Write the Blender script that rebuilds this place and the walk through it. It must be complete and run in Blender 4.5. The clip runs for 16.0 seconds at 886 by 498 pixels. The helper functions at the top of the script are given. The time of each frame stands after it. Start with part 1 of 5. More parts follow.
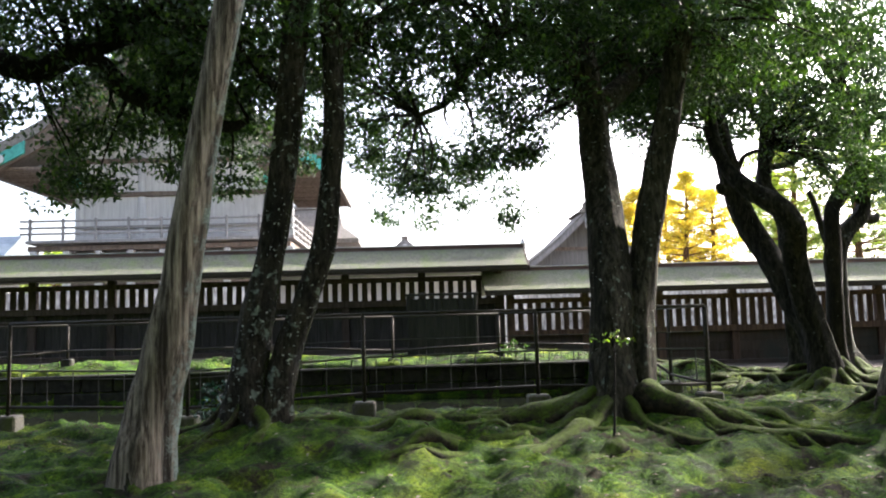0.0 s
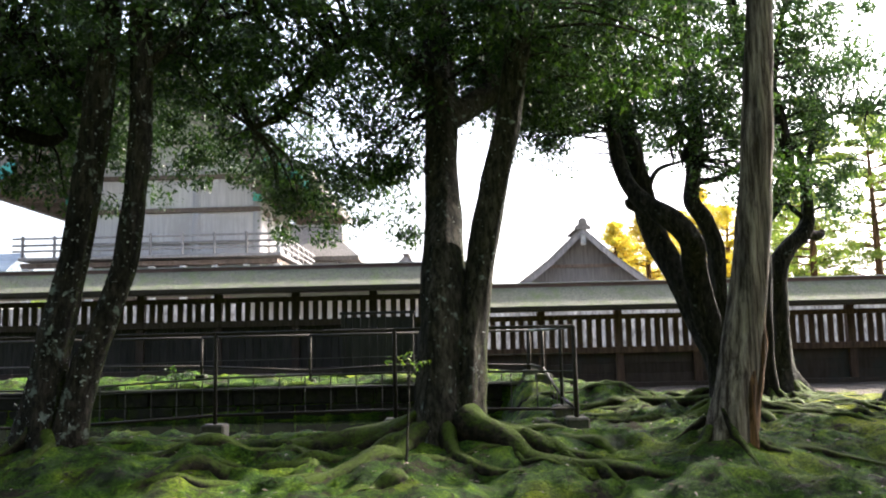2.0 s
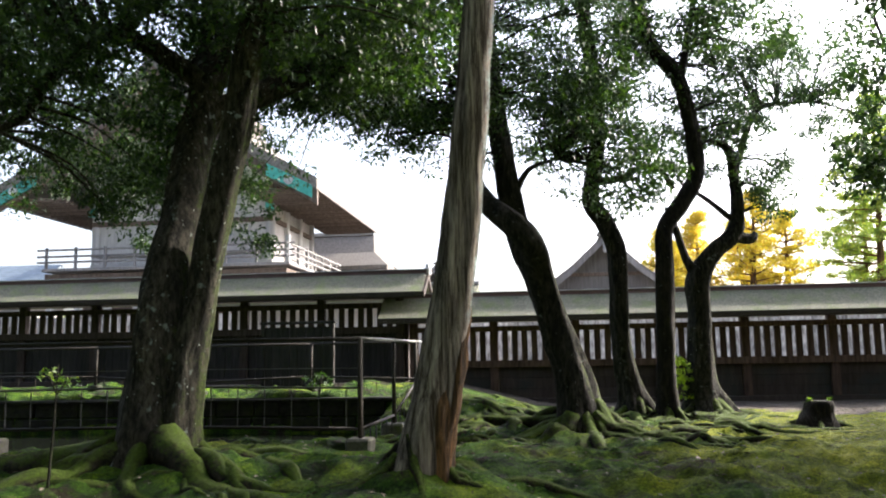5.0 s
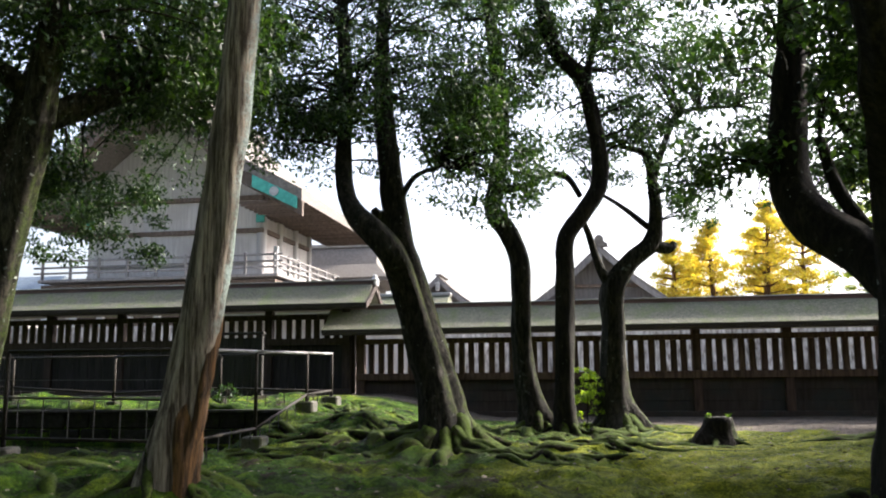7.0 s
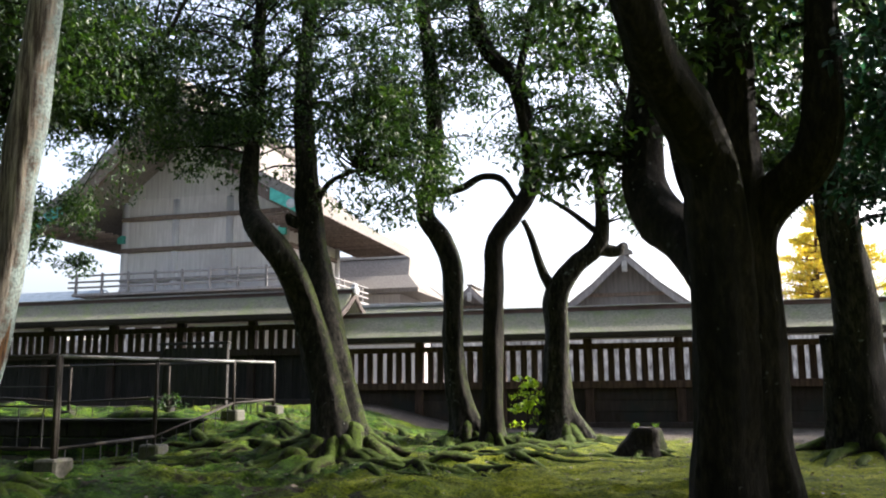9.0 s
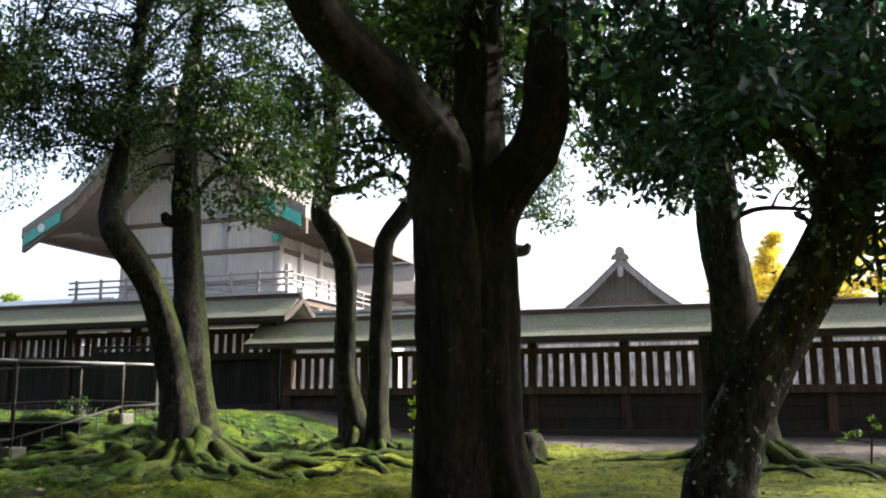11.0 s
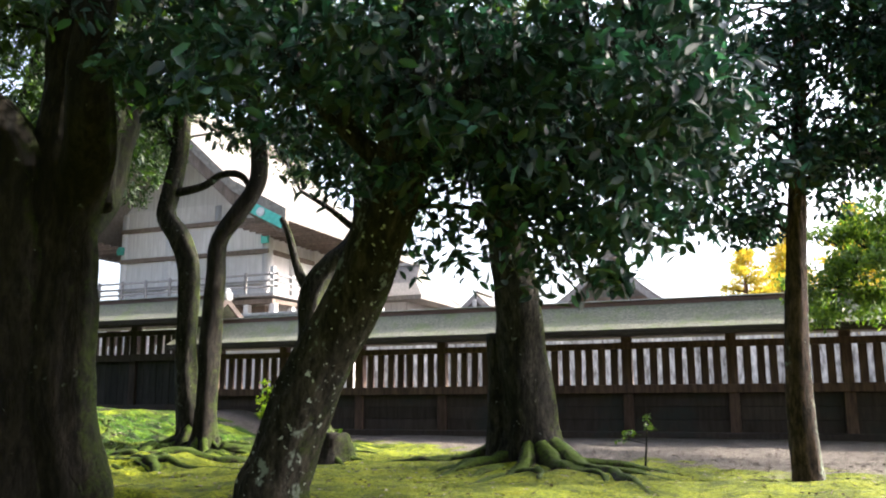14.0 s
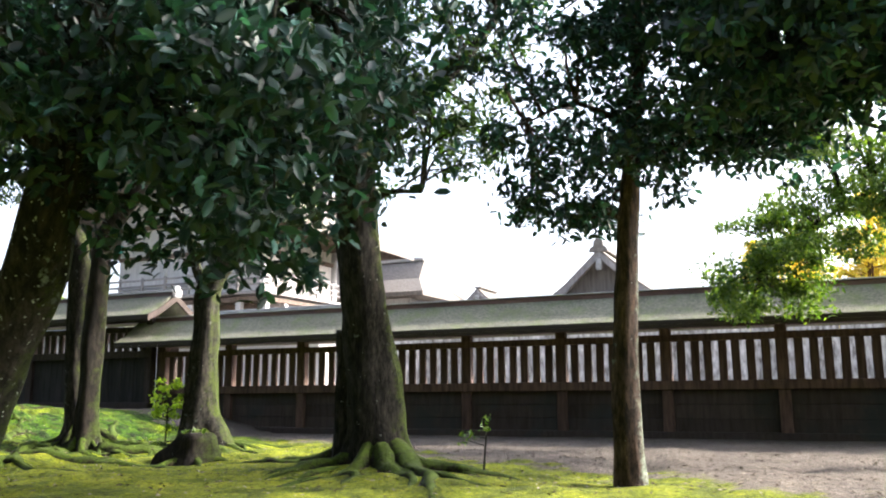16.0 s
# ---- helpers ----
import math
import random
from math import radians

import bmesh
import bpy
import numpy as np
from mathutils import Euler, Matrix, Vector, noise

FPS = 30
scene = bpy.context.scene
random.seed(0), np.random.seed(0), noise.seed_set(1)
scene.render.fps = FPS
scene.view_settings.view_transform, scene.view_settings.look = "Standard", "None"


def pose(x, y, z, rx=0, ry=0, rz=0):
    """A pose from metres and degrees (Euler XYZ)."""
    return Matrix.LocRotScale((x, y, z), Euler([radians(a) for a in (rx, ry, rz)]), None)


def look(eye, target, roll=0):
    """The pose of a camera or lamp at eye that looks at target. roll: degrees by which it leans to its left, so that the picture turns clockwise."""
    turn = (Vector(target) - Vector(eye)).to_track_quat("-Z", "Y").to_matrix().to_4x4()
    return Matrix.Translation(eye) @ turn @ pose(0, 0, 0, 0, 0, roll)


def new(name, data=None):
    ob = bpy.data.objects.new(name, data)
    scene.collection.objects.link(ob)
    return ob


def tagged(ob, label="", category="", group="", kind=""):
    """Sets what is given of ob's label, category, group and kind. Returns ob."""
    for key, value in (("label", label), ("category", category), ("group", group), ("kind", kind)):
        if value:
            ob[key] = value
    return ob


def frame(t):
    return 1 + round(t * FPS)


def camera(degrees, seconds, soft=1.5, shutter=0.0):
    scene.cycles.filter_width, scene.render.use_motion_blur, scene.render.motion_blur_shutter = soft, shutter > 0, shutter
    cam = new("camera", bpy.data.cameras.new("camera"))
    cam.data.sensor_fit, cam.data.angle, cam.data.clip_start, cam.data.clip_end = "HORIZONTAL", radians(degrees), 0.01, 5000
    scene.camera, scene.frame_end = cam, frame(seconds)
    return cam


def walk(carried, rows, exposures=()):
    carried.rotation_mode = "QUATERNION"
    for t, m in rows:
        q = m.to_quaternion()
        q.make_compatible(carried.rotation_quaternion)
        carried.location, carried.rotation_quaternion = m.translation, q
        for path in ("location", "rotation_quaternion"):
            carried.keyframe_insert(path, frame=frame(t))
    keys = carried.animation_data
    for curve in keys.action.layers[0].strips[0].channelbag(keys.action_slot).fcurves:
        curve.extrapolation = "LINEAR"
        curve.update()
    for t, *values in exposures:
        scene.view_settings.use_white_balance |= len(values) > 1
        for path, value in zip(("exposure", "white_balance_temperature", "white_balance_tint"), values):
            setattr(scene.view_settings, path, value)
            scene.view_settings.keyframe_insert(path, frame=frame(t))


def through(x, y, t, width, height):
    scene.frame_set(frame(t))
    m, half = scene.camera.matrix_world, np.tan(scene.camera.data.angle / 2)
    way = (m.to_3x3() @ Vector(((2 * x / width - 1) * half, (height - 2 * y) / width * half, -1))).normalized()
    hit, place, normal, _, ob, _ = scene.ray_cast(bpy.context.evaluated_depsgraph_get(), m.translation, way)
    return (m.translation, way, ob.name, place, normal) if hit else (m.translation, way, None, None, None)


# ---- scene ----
cam = camera(56.2, 16.0, soft=2.0, shutter=0.15)
EXPOSURES = [(0, 2.24, 6080, 15), (4, 1.88, 6080, 15), (8, 1.54, 6080, 15), (11, 1.68, 6080, 15), (13, 1.84, 6080, 15), (14.5, 2.24, 6080, 15), (16, 2.1, 6080, 15)]
PATH = [
    (0, (-2.588, -21.98, 1.206), (-2.513, -19.99, 1.395), -1.6),
    (0.5, (-2.025, -21.924, 1.2), (-1.958, -19.935, 1.396), -1.6),
    (1, (-1.452, -21.862, 1.194), (-1.406, -19.873, 1.396), -1.5),
    (1.5, (-0.89, -21.749, 1.19), (-0.878, -19.761, 1.404), -1.3),
    (2, (-0.321, -21.621, 1.186), (-0.338, -19.635, 1.419), -1.3),
    (2.5, (0.274, -21.472, 1.18), (0.23, -19.487, 1.42), -1.4),
    (3, (0.873, -21.37, 1.178), (0.8, -19.386, 1.422), -1.2),
    (3.5, (1.486, -21.24, 1.174), (1.386, -19.258, 1.422), -1.2),
    (4, (2.067, -21.048, 1.193), (1.921, -19.069, 1.443), -1.1),
    (6.5, (4.921, -20.047, 1.122), (4.606, -18.093, 1.406), -0.7),
    (7, (5.462, -19.969, 1.138), (5.133, -18.017, 1.428), -0.6),
    (7.5, (6.011, -19.873, 1.154), (5.657, -17.926, 1.445), -0.7),
    (8, (6.518, -19.722, 1.138), (6.119, -17.785, 1.439), -0.6),
    (10.5, (9.11, -18.403, 0.955), (8.538, -16.516, 1.293), -0.6),
    (11, (9.631, -18.199, 0.965), (9.045, -16.318, 1.306), -0.4),
    (11.5, (10.118, -17.95, 0.963), (9.509, -16.077, 1.306), -0.6),
    (12.5, (11.125, -17.545, 0.961), (10.471, -15.684, 1.304), -0.4),
    (13, (11.622, -17.367, 0.943), (10.946, -15.517, 1.291), -0.6),
    (13.5, (12.158, -17.2, 0.911), (11.467, -15.356, 1.261), -0.6),
    (14, (12.689, -16.969, 0.908), (11.973, -15.134, 1.254), -0.4),
    (14.5, (13.164, -16.698, 0.901), (12.427, -14.871, 1.246), -0.2),
    (15, (13.678, -16.384, 0.903), (12.917, -14.566, 1.241), -0.3),
    (15.5, (14.168, -16.045, 0.912), (13.369, -14.243, 1.252), -0.5),
    (16, (14.57, -15.77, 0.93), (13.766, -13.971, 1.267), -0.5),
]
walk(cam, [(t, look(eye, to, roll)) for t, eye, to, roll in PATH], EXPOSURES)

# ---- world, sun, exposure ----
SUN_AZ, SUN_EL = radians(56), radians(29)      # azimuth from +y towards +x
world = bpy.data.worlds.new("sky")
scene.world = world
world.use_nodes = True
wn = world.node_tree
sky = wn.nodes.new("ShaderNodeTexSky")
sky.sky_type = "NISHITA"
sky.sun_disc = False
sky.sun_elevation, sky.sun_rotation = SUN_EL, SUN_AZ
sky.air_density, sky.dust_density, sky.ozone_density = 1.0, 6.0, 1.0
haze = wn.nodes.new("ShaderNodeHueSaturation")          # thin bright cloud
haze.inputs["Saturation"].default_value = 0.6
wn.links.new(sky.outputs[0], haze.inputs["Color"])
wn.links.new(haze.outputs[0], wn.nodes["Background"].inputs[0])
wn.nodes["Background"].inputs[1].default_value = 0.195
sun = new("sun", bpy.data.lights.new("sun", "SUN"))
sun.data.energy, sun.data.angle, sun.data.color = 5.0, radians(2), (1.0, 0.9, 0.72)
to_sun = Vector((math.sin(SUN_AZ) * math.cos(SUN_EL), math.cos(SUN_AZ) * math.cos(SUN_EL), math.sin(SUN_EL)))
sun.matrix_world = look(to_sun * 60, (0, 0, 0))


# ---- materials ----
def shader(name, rough=0.8, metal=0.0):
    m = bpy.data.materials.new(name)
    m.use_nodes = True
    b = m.node_tree.nodes["Principled BSDF"]
    b.inputs["Roughness"].default_value, b.inputs["Metallic"].default_value = rough, metal
    b.inputs["Specular IOR Level"].default_value = 0.2 if rough > 0.7 else 0.4
    return m, m.node_tree, b


def coords(nt, scale=(1, 1, 1), source="Object"):
    tc = nt.nodes.new("ShaderNodeTexCoord")
    mp = nt.nodes.new("ShaderNodeMapping")
    mp.inputs["Scale"].default_value = scale
    nt.links.new(tc.outputs[source], mp.inputs[0])
    return mp.outputs[0]


def world_coords(nt, scale=(1, 1, 1)):
    g = nt.nodes.new("ShaderNodeNewGeometry")
    mp = nt.nodes.new("ShaderNodeMapping")
    mp.inputs["Scale"].default_value = scale
    nt.links.new(g.outputs["Position"], mp.inputs[0])
    return mp.outputs[0]


def noise_tex(nt, vec, scale, detail=4.0, rough=0.6):
    n = nt.nodes.new("ShaderNodeTexNoise")
    n.inputs["Scale"].default_value, n.inputs["Detail"].default_value, n.inputs["Roughness"].default_value = scale, detail, rough
    nt.links.new(vec, n.inputs["Vector"])
    return n.outputs["Fac"]


def ramp(nt, fac, stops):
    r = nt.nodes.new("ShaderNodeValToRGB")
    e = r.color_ramp.elements
    for n, (p, c) in enumerate(stops):
        el = e[n] if n < 2 else e.new(p)
        el.position, el.color = p, (*c, 1)
    nt.links.new(fac, r.inputs[0])
    return r.outputs[0]


def mix(nt, fac, a, b, kind="MIX"):
    n = nt.nodes.new("ShaderNodeMix")
    n.data_type, n.blend_type = "RGBA", kind
    for sock, v in ((n.inputs["Factor"], fac), (n.inputs[6], a), (n.inputs[7], b)):
        if isinstance(v, (int, float)):
            sock.default_value = v
        elif isinstance(v, tuple):
            sock.default_value = (*v, 1)
        else:
            nt.links.new(v, sock)
    return n.outputs[2]


def bump(nt, b, fac, strength, dist):
    n = nt.nodes.new("ShaderNodeBump")
    n.inputs["Strength"].default_value, n.inputs["Distance"].default_value = strength, dist
    nt.links.new(fac, n.inputs["Height"])
    nt.links.new(n.outputs[0], b.inputs["Normal"])


def grain_mat(name, dark, light, scale, fine, rough=0.8, strength=0.4, dist=0.01, stain=None, stain_scale=1.5, stain_at=(0.5, 0.65), metal=0.0):
    m, nt, b = shader(name, rough, metal)
    v = world_coords(nt, scale)
    col = ramp(nt, noise_tex(nt, v, fine, 6), [(0.3, dark), (0.7, light)])
    rnd = nt.nodes.new("ShaderNodeObjectInfo")
    shade = ramp(nt, rnd.outputs["Random"], [(0, (0.75, 0.75, 0.75)), (1, (1.15, 1.15, 1.15))])
    col = mix(nt, 1.0, col, shade, "MULTIPLY")
    if stain:
        w = world_coords(nt)
        mask = ramp(nt, noise_tex(nt, w, stain_scale, 6, 0.65), [(stain_at[0], (0, 0, 0)), (stain_at[1], (1, 1, 1))])
        col = mix(nt, mask, col, stain)
    nt.links.new(col, b.inputs["Base Color"])
    bump(nt, b, noise_tex(nt, v, fine * 2, 6), strength, dist)
    return m


def bark_mat(name, dark, light, moss, moss_at, lichen=0.0, stretch=0.18, fine=18, lit_side=(0.17, 0.15, 0.05), climb=0.045):
    """Bark with furrows, pale lichen, and moss in patches that also paint in lit edges."""
    m, nt, b = shader(name, 0.92)
    v = world_coords(nt, (1, 1, stretch))
    w = world_coords(nt)
    n1 = noise_tex(nt, v, fine, 9, 0.75)
    n2 = noise_tex(nt, v, fine * 0.28, 6, 0.7)
    col = ramp(nt, n1, [(0.42, dark), (0.62, light)])
    col = mix(nt, 1.0, col, ramp(nt, n2, [(0.36, (0.35, 0.35, 0.35)), (0.62, (1.4, 1.35, 1.3))]), "MULTIPLY")
    if lichen:
        mask = ramp(nt, noise_tex(nt, w, 7.0, 5, 0.65), [(0.72 - lichen, (0, 0, 0)), (0.78 - lichen, (1, 1, 1))])
        col = mix(nt, mask, col, (0.16, 0.19, 0.17))
        spots = ramp(nt, noise_tex(nt, w, 26.0, 3, 0.5), [(0.80 - lichen, (0, 0, 0)), (0.82 - lichen, (1, 1, 1))])
        col = mix(nt, spots, col, (0.42, 0.46, 0.43))
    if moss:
        # the normal adds bright moss towards the light, painting sunlit rims and tops
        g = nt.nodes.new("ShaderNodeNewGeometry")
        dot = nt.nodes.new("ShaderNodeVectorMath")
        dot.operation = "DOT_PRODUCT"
        dot.inputs[1].default_value = lit_side
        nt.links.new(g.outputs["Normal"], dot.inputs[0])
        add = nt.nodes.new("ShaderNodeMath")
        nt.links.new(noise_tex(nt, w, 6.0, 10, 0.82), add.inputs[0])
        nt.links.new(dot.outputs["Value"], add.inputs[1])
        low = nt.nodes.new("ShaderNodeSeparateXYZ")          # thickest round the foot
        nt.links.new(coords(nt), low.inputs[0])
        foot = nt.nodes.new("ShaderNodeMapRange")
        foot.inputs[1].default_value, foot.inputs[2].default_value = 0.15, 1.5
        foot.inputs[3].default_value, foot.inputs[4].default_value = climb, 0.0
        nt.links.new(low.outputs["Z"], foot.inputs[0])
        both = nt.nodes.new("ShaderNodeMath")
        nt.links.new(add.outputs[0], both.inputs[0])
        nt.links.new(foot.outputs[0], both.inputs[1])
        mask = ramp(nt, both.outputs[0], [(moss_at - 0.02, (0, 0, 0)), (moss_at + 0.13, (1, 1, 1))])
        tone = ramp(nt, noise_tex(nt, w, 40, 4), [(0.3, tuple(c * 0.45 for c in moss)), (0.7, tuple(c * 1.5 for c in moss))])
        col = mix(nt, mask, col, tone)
    nt.links.new(col, b.inputs["Base Color"])
    bump(nt, b, n1, 1.0, 0.05)
    return m


def leaf_mat(name, stops, through, share=0.4, rough=0.38):
    m, nt, b = shader(name, rough)
    g = nt.nodes.new("ShaderNodeNewGeometry")
    col = ramp(nt, g.outputs["Random Per Island"], stops)
    nt.links.new(col, b.inputs["Base Color"])
    t = nt.nodes.new("ShaderNodeBsdfTranslucent")
    nt.links.new(mix(nt, 1.0, col, through, "MULTIPLY"), t.inputs[0])
    mx = nt.nodes.new("ShaderNodeMixShader")
    mx.inputs[0].default_value = share
    out = nt.nodes["Material Output"]
    nt.links.new(b.outputs[0], mx.inputs[1])
    nt.links.new(t.outputs[0], mx.inputs[2])
    nt.links.new(mx.outputs[0], out.inputs[0])
    return m


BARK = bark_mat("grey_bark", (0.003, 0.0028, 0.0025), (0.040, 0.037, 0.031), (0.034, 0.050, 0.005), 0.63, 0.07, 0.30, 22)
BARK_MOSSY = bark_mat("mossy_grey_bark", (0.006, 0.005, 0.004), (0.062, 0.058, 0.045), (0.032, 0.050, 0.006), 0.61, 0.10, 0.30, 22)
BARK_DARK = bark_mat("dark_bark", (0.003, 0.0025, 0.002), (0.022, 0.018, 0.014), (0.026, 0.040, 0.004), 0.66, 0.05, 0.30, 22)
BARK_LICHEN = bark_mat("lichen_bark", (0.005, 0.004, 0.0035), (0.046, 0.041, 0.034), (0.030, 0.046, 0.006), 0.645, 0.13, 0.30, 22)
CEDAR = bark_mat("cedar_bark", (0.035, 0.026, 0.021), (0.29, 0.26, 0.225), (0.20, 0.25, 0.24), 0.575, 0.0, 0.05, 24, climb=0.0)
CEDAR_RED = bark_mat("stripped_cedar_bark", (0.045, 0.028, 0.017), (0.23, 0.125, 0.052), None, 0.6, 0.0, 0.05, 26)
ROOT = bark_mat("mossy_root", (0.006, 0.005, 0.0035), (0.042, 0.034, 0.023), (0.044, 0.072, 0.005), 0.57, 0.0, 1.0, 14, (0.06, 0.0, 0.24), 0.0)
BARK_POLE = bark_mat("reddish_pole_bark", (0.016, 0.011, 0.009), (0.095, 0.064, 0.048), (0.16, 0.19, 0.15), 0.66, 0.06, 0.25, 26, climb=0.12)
WOOD = grain_mat("dark_fence_wood", (0.036, 0.022, 0.017), (0.12, 0.075, 0.058), (1, 1, 0.15), 14, 0.75, 0.3, 0.006)
# darker copy of the fence wood, with the upper fence's shade in its colour
WOOD_DARK = grain_mat("shaded_fence_wood", (0.016, 0.012, 0.010), (0.060, 0.043, 0.036), (1, 1, 0.15), 14, 0.75, 0.3, 0.006)
WOOD_BAR = grain_mat("baluster_wood", (0.036, 0.022, 0.018), (0.11, 0.07, 0.056), (1, 1, 0.08), 22, 0.75, 0.3, 0.004)
BOARD = grain_mat("fence_board_wood", (0.030, 0.022, 0.019), (0.062, 0.047, 0.041), (1, 1, 0.12), 16, 0.8, 0.3, 0.005, (0.03, 0.032, 0.03), 1.2)
# near-black boards; the shade by the pond is put into this colour
BOARD_DARK = grain_mat("dark_shaded_board_wood", (0.010, 0.010, 0.0095), (0.032, 0.029, 0.027), (1, 1, 0.10), 18, 0.75, 0.3, 0.005, (0.045, 0.045, 0.043), 2.2, (0.66, 0.74))
THATCH = grain_mat("mossy_bark_roof", (0.060, 0.064, 0.048), (0.20, 0.20, 0.155), (0.6, 1, 1), 34, 0.95, 0.9, 0.03, (0.11, 0.145, 0.055), 2.4, (0.48, 0.76))
EAVE = grain_mat("bark_roof_edge", (0.02, 0.016, 0.013), (0.06, 0.048, 0.04), (0.4, 1, 6), 10, 0.9, 0.5, 0.01)
RIDGE = grain_mat("ridge_wood", (0.05, 0.026, 0.024), (0.12, 0.065, 0.06), (0.2, 1, 1), 12, 0.6, 0.2, 0.004)
CAP = grain_mat("ridge_cap_metal", (0.30, 0.30, 0.30), (0.5, 0.5, 0.5), (0.5, 1, 1), 8, 0.35, 0.1, 0.002, metal=0.4)
HALL = grain_mat("weathered_hall_wood", (0.36, 0.35, 0.345), (0.54, 0.53, 0.525), (1, 1, 0.06), 9, 0.85, 0.3, 0.01, (0.38, 0.36, 0.35), 0.4)
# brown timber; shade under the eaves and veranda is also in its colour
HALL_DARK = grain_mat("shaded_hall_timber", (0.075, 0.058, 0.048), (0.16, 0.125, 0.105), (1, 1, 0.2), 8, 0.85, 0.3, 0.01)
HALL_ROOF = grain_mat("cypress_bark_roof", (0.11, 0.10, 0.09), (0.21, 0.195, 0.18), (1, 1, 1), 9, 0.95, 0.5, 0.03)
HALL_GREY = grain_mat("grey_gable_wood", (0.15, 0.145, 0.145), (0.27, 0.26, 0.26), (1, 1, 0.1), 9, 0.85, 0.3, 0.01)
# gable boards darkened for the shade of the recess behind the barge boards
GABLE_WALL = grain_mat("shaded_gable_boards", (0.075, 0.073, 0.073), (0.15, 0.145, 0.145), (1, 1, 0.1), 9, 0.85, 0.3, 0.01)
BLUE_ROOF = grain_mat("blue_grey_roof", (0.10, 0.13, 0.16), (0.19, 0.235, 0.28), (0.3, 1, 1), 8, 0.6, 0.2, 0.01)
COPPER = grain_mat("green_copper", (0.03, 0.20, 0.17), (0.07, 0.36, 0.30), (1, 1, 1), 5, 0.5, 0.2, 0.005, metal=0.2)
PALE = grain_mat("pale_court_wall", (0.10, 0.09, 0.08), (0.60, 0.58, 0.56), (3, 1, 0.9), 3.5, 0.9, 0.2, 0.01)
IRON = grain_mat("rail_iron", (0.012, 0.011, 0.010), (0.04, 0.034, 0.028), (1, 1, 1), 30, 0.75, 0.2, 0.002)
WIRE = grain_mat("dull_wire", (0.03, 0.03, 0.029), (0.075, 0.075, 0.072), (1, 1, 1), 20, 0.7, 0.1, 0.002)
GALV = grain_mat("galvanised_pipe", (0.09, 0.09, 0.088), (0.19, 0.19, 0.185), (1, 1, 1), 20, 0.6, 0.1, 0.002, metal=0.2)
CONCRETE = grain_mat("mossy_concrete", (0.05, 0.05, 0.042), (0.115, 0.112, 0.095), (1, 1, 1), 25, 0.9, 0.4, 0.006, (0.07, 0.085, 0.03), 3)
STONE = grain_mat("pond_stone", (0.006, 0.006, 0.005), (0.026, 0.025, 0.021), (1, 1, 1), 10, 0.8, 0.7, 0.03, (0.025, 0.035, 0.008), 2)
GRAVEL = grain_mat("grey_gravel", (0.22, 0.20, 0.18), (0.42, 0.40, 0.37), (1, 1, 1), 45, 0.95, 0.6, 0.02)
DIRT_LEAF = grain_mat("fallen_leaf", (0.10, 0.06, 0.03), (0.42, 0.38, 0.30), (1, 1, 1), 60, 0.7, 0.1, 0.002)

LEAF = leaf_mat("glossy_dark_leaf", [(0, (0.010, 0.024, 0.010)), (0.6, (0.025, 0.052, 0.020)), (1, (0.065, 0.11, 0.028))], (1.6, 1.9, 0.5), 0.3, 0.45)
LEAF_LIGHT = leaf_mat("young_green_leaf", [(0, (0.035, 0.07, 0.015)), (0.6, (0.075, 0.13, 0.024)), (1, (0.14, 0.19, 0.03))], (1.6, 1.8, 0.5), 0.42, 0.4)
# yellow-green leaf with sunlight in its colour, as no sun reaches the sapling
LEAF_BRIGHT = leaf_mat("sunlit_yellow_green_leaf", [(0, (0.14, 0.22, 0.02)), (0.6, (0.24, 0.34, 0.03)), (1, (0.36, 0.44, 0.05))], (1.5, 1.6, 0.5), 0.5, 0.4)
LEAF_TEAL = leaf_mat("waxy_blue_green_leaf", [(0, (0.005, 0.016, 0.014)), (0.8, (0.012, 0.040, 0.034)), (1, (0.045, 0.12, 0.10))], (1.3, 1.8, 0.9), 0.25, 0.5)
LEAF_GOLD = leaf_mat("golden_leaf", [(0, (0.40, 0.30, 0.03)), (0.6, (0.60, 0.47, 0.05)), (1, (0.40, 0.45, 0.08))], (1.5, 1.45, 0.6), 0.5, 0.5)
LEAF_FAR = leaf_mat("distant_green_leaf", [(0, (0.10, 0.15, 0.03)), (0.6, (0.18, 0.25, 0.05)), (1, (0.32, 0.36, 0.07))], (1.5, 1.6, 0.6), 0.4, 0.5)

# moss ground with bare soil, and gravel by the fence
MOSS, nt, bs = shader("moss_ground", 0.95)
v = world_coords(nt)
fine_n, mid_n, big_n = noise_tex(nt, v, 30, 6, 0.7), noise_tex(nt, v, 7, 8, 0.75), noise_tex(nt, v, 0.9, 5, 0.6)
patch_n = noise_tex(nt, v, 2.6, 10, 0.78)
split = nt.nodes.new("ShaderNodeSeparateXYZ")
nt.links.new(v, split.inputs[0])
tuft_n = noise_tex(nt, v, 62, 5, 0.75)
deep = ramp(nt, patch_n, [(0.40, (0.006, 0.016, 0.001)), (0.51, (0.036, 0.092, 0.003)), (0.64, (0.12, 0.205, 0.008))])          # cushion moss under the trees, their shade put into its darker green
lawn = ramp(nt, patch_n, [(0.38, (0.060, 0.085, 0.004)), (0.50, (0.17, 0.21, 0.008)), (0.64, (0.31, 0.34, 0.020))])          # yellower carpet moss in the open, paler with the sunlight in its colour
# x and noise blend the shaded moss colour into the sunlit one
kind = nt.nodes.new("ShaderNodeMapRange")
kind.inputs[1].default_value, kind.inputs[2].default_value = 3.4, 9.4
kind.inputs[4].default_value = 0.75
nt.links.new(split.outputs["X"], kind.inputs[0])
shade_to_sun = nt.nodes.new("ShaderNodeMath")
shade_to_sun.operation = "MULTIPLY_ADD"
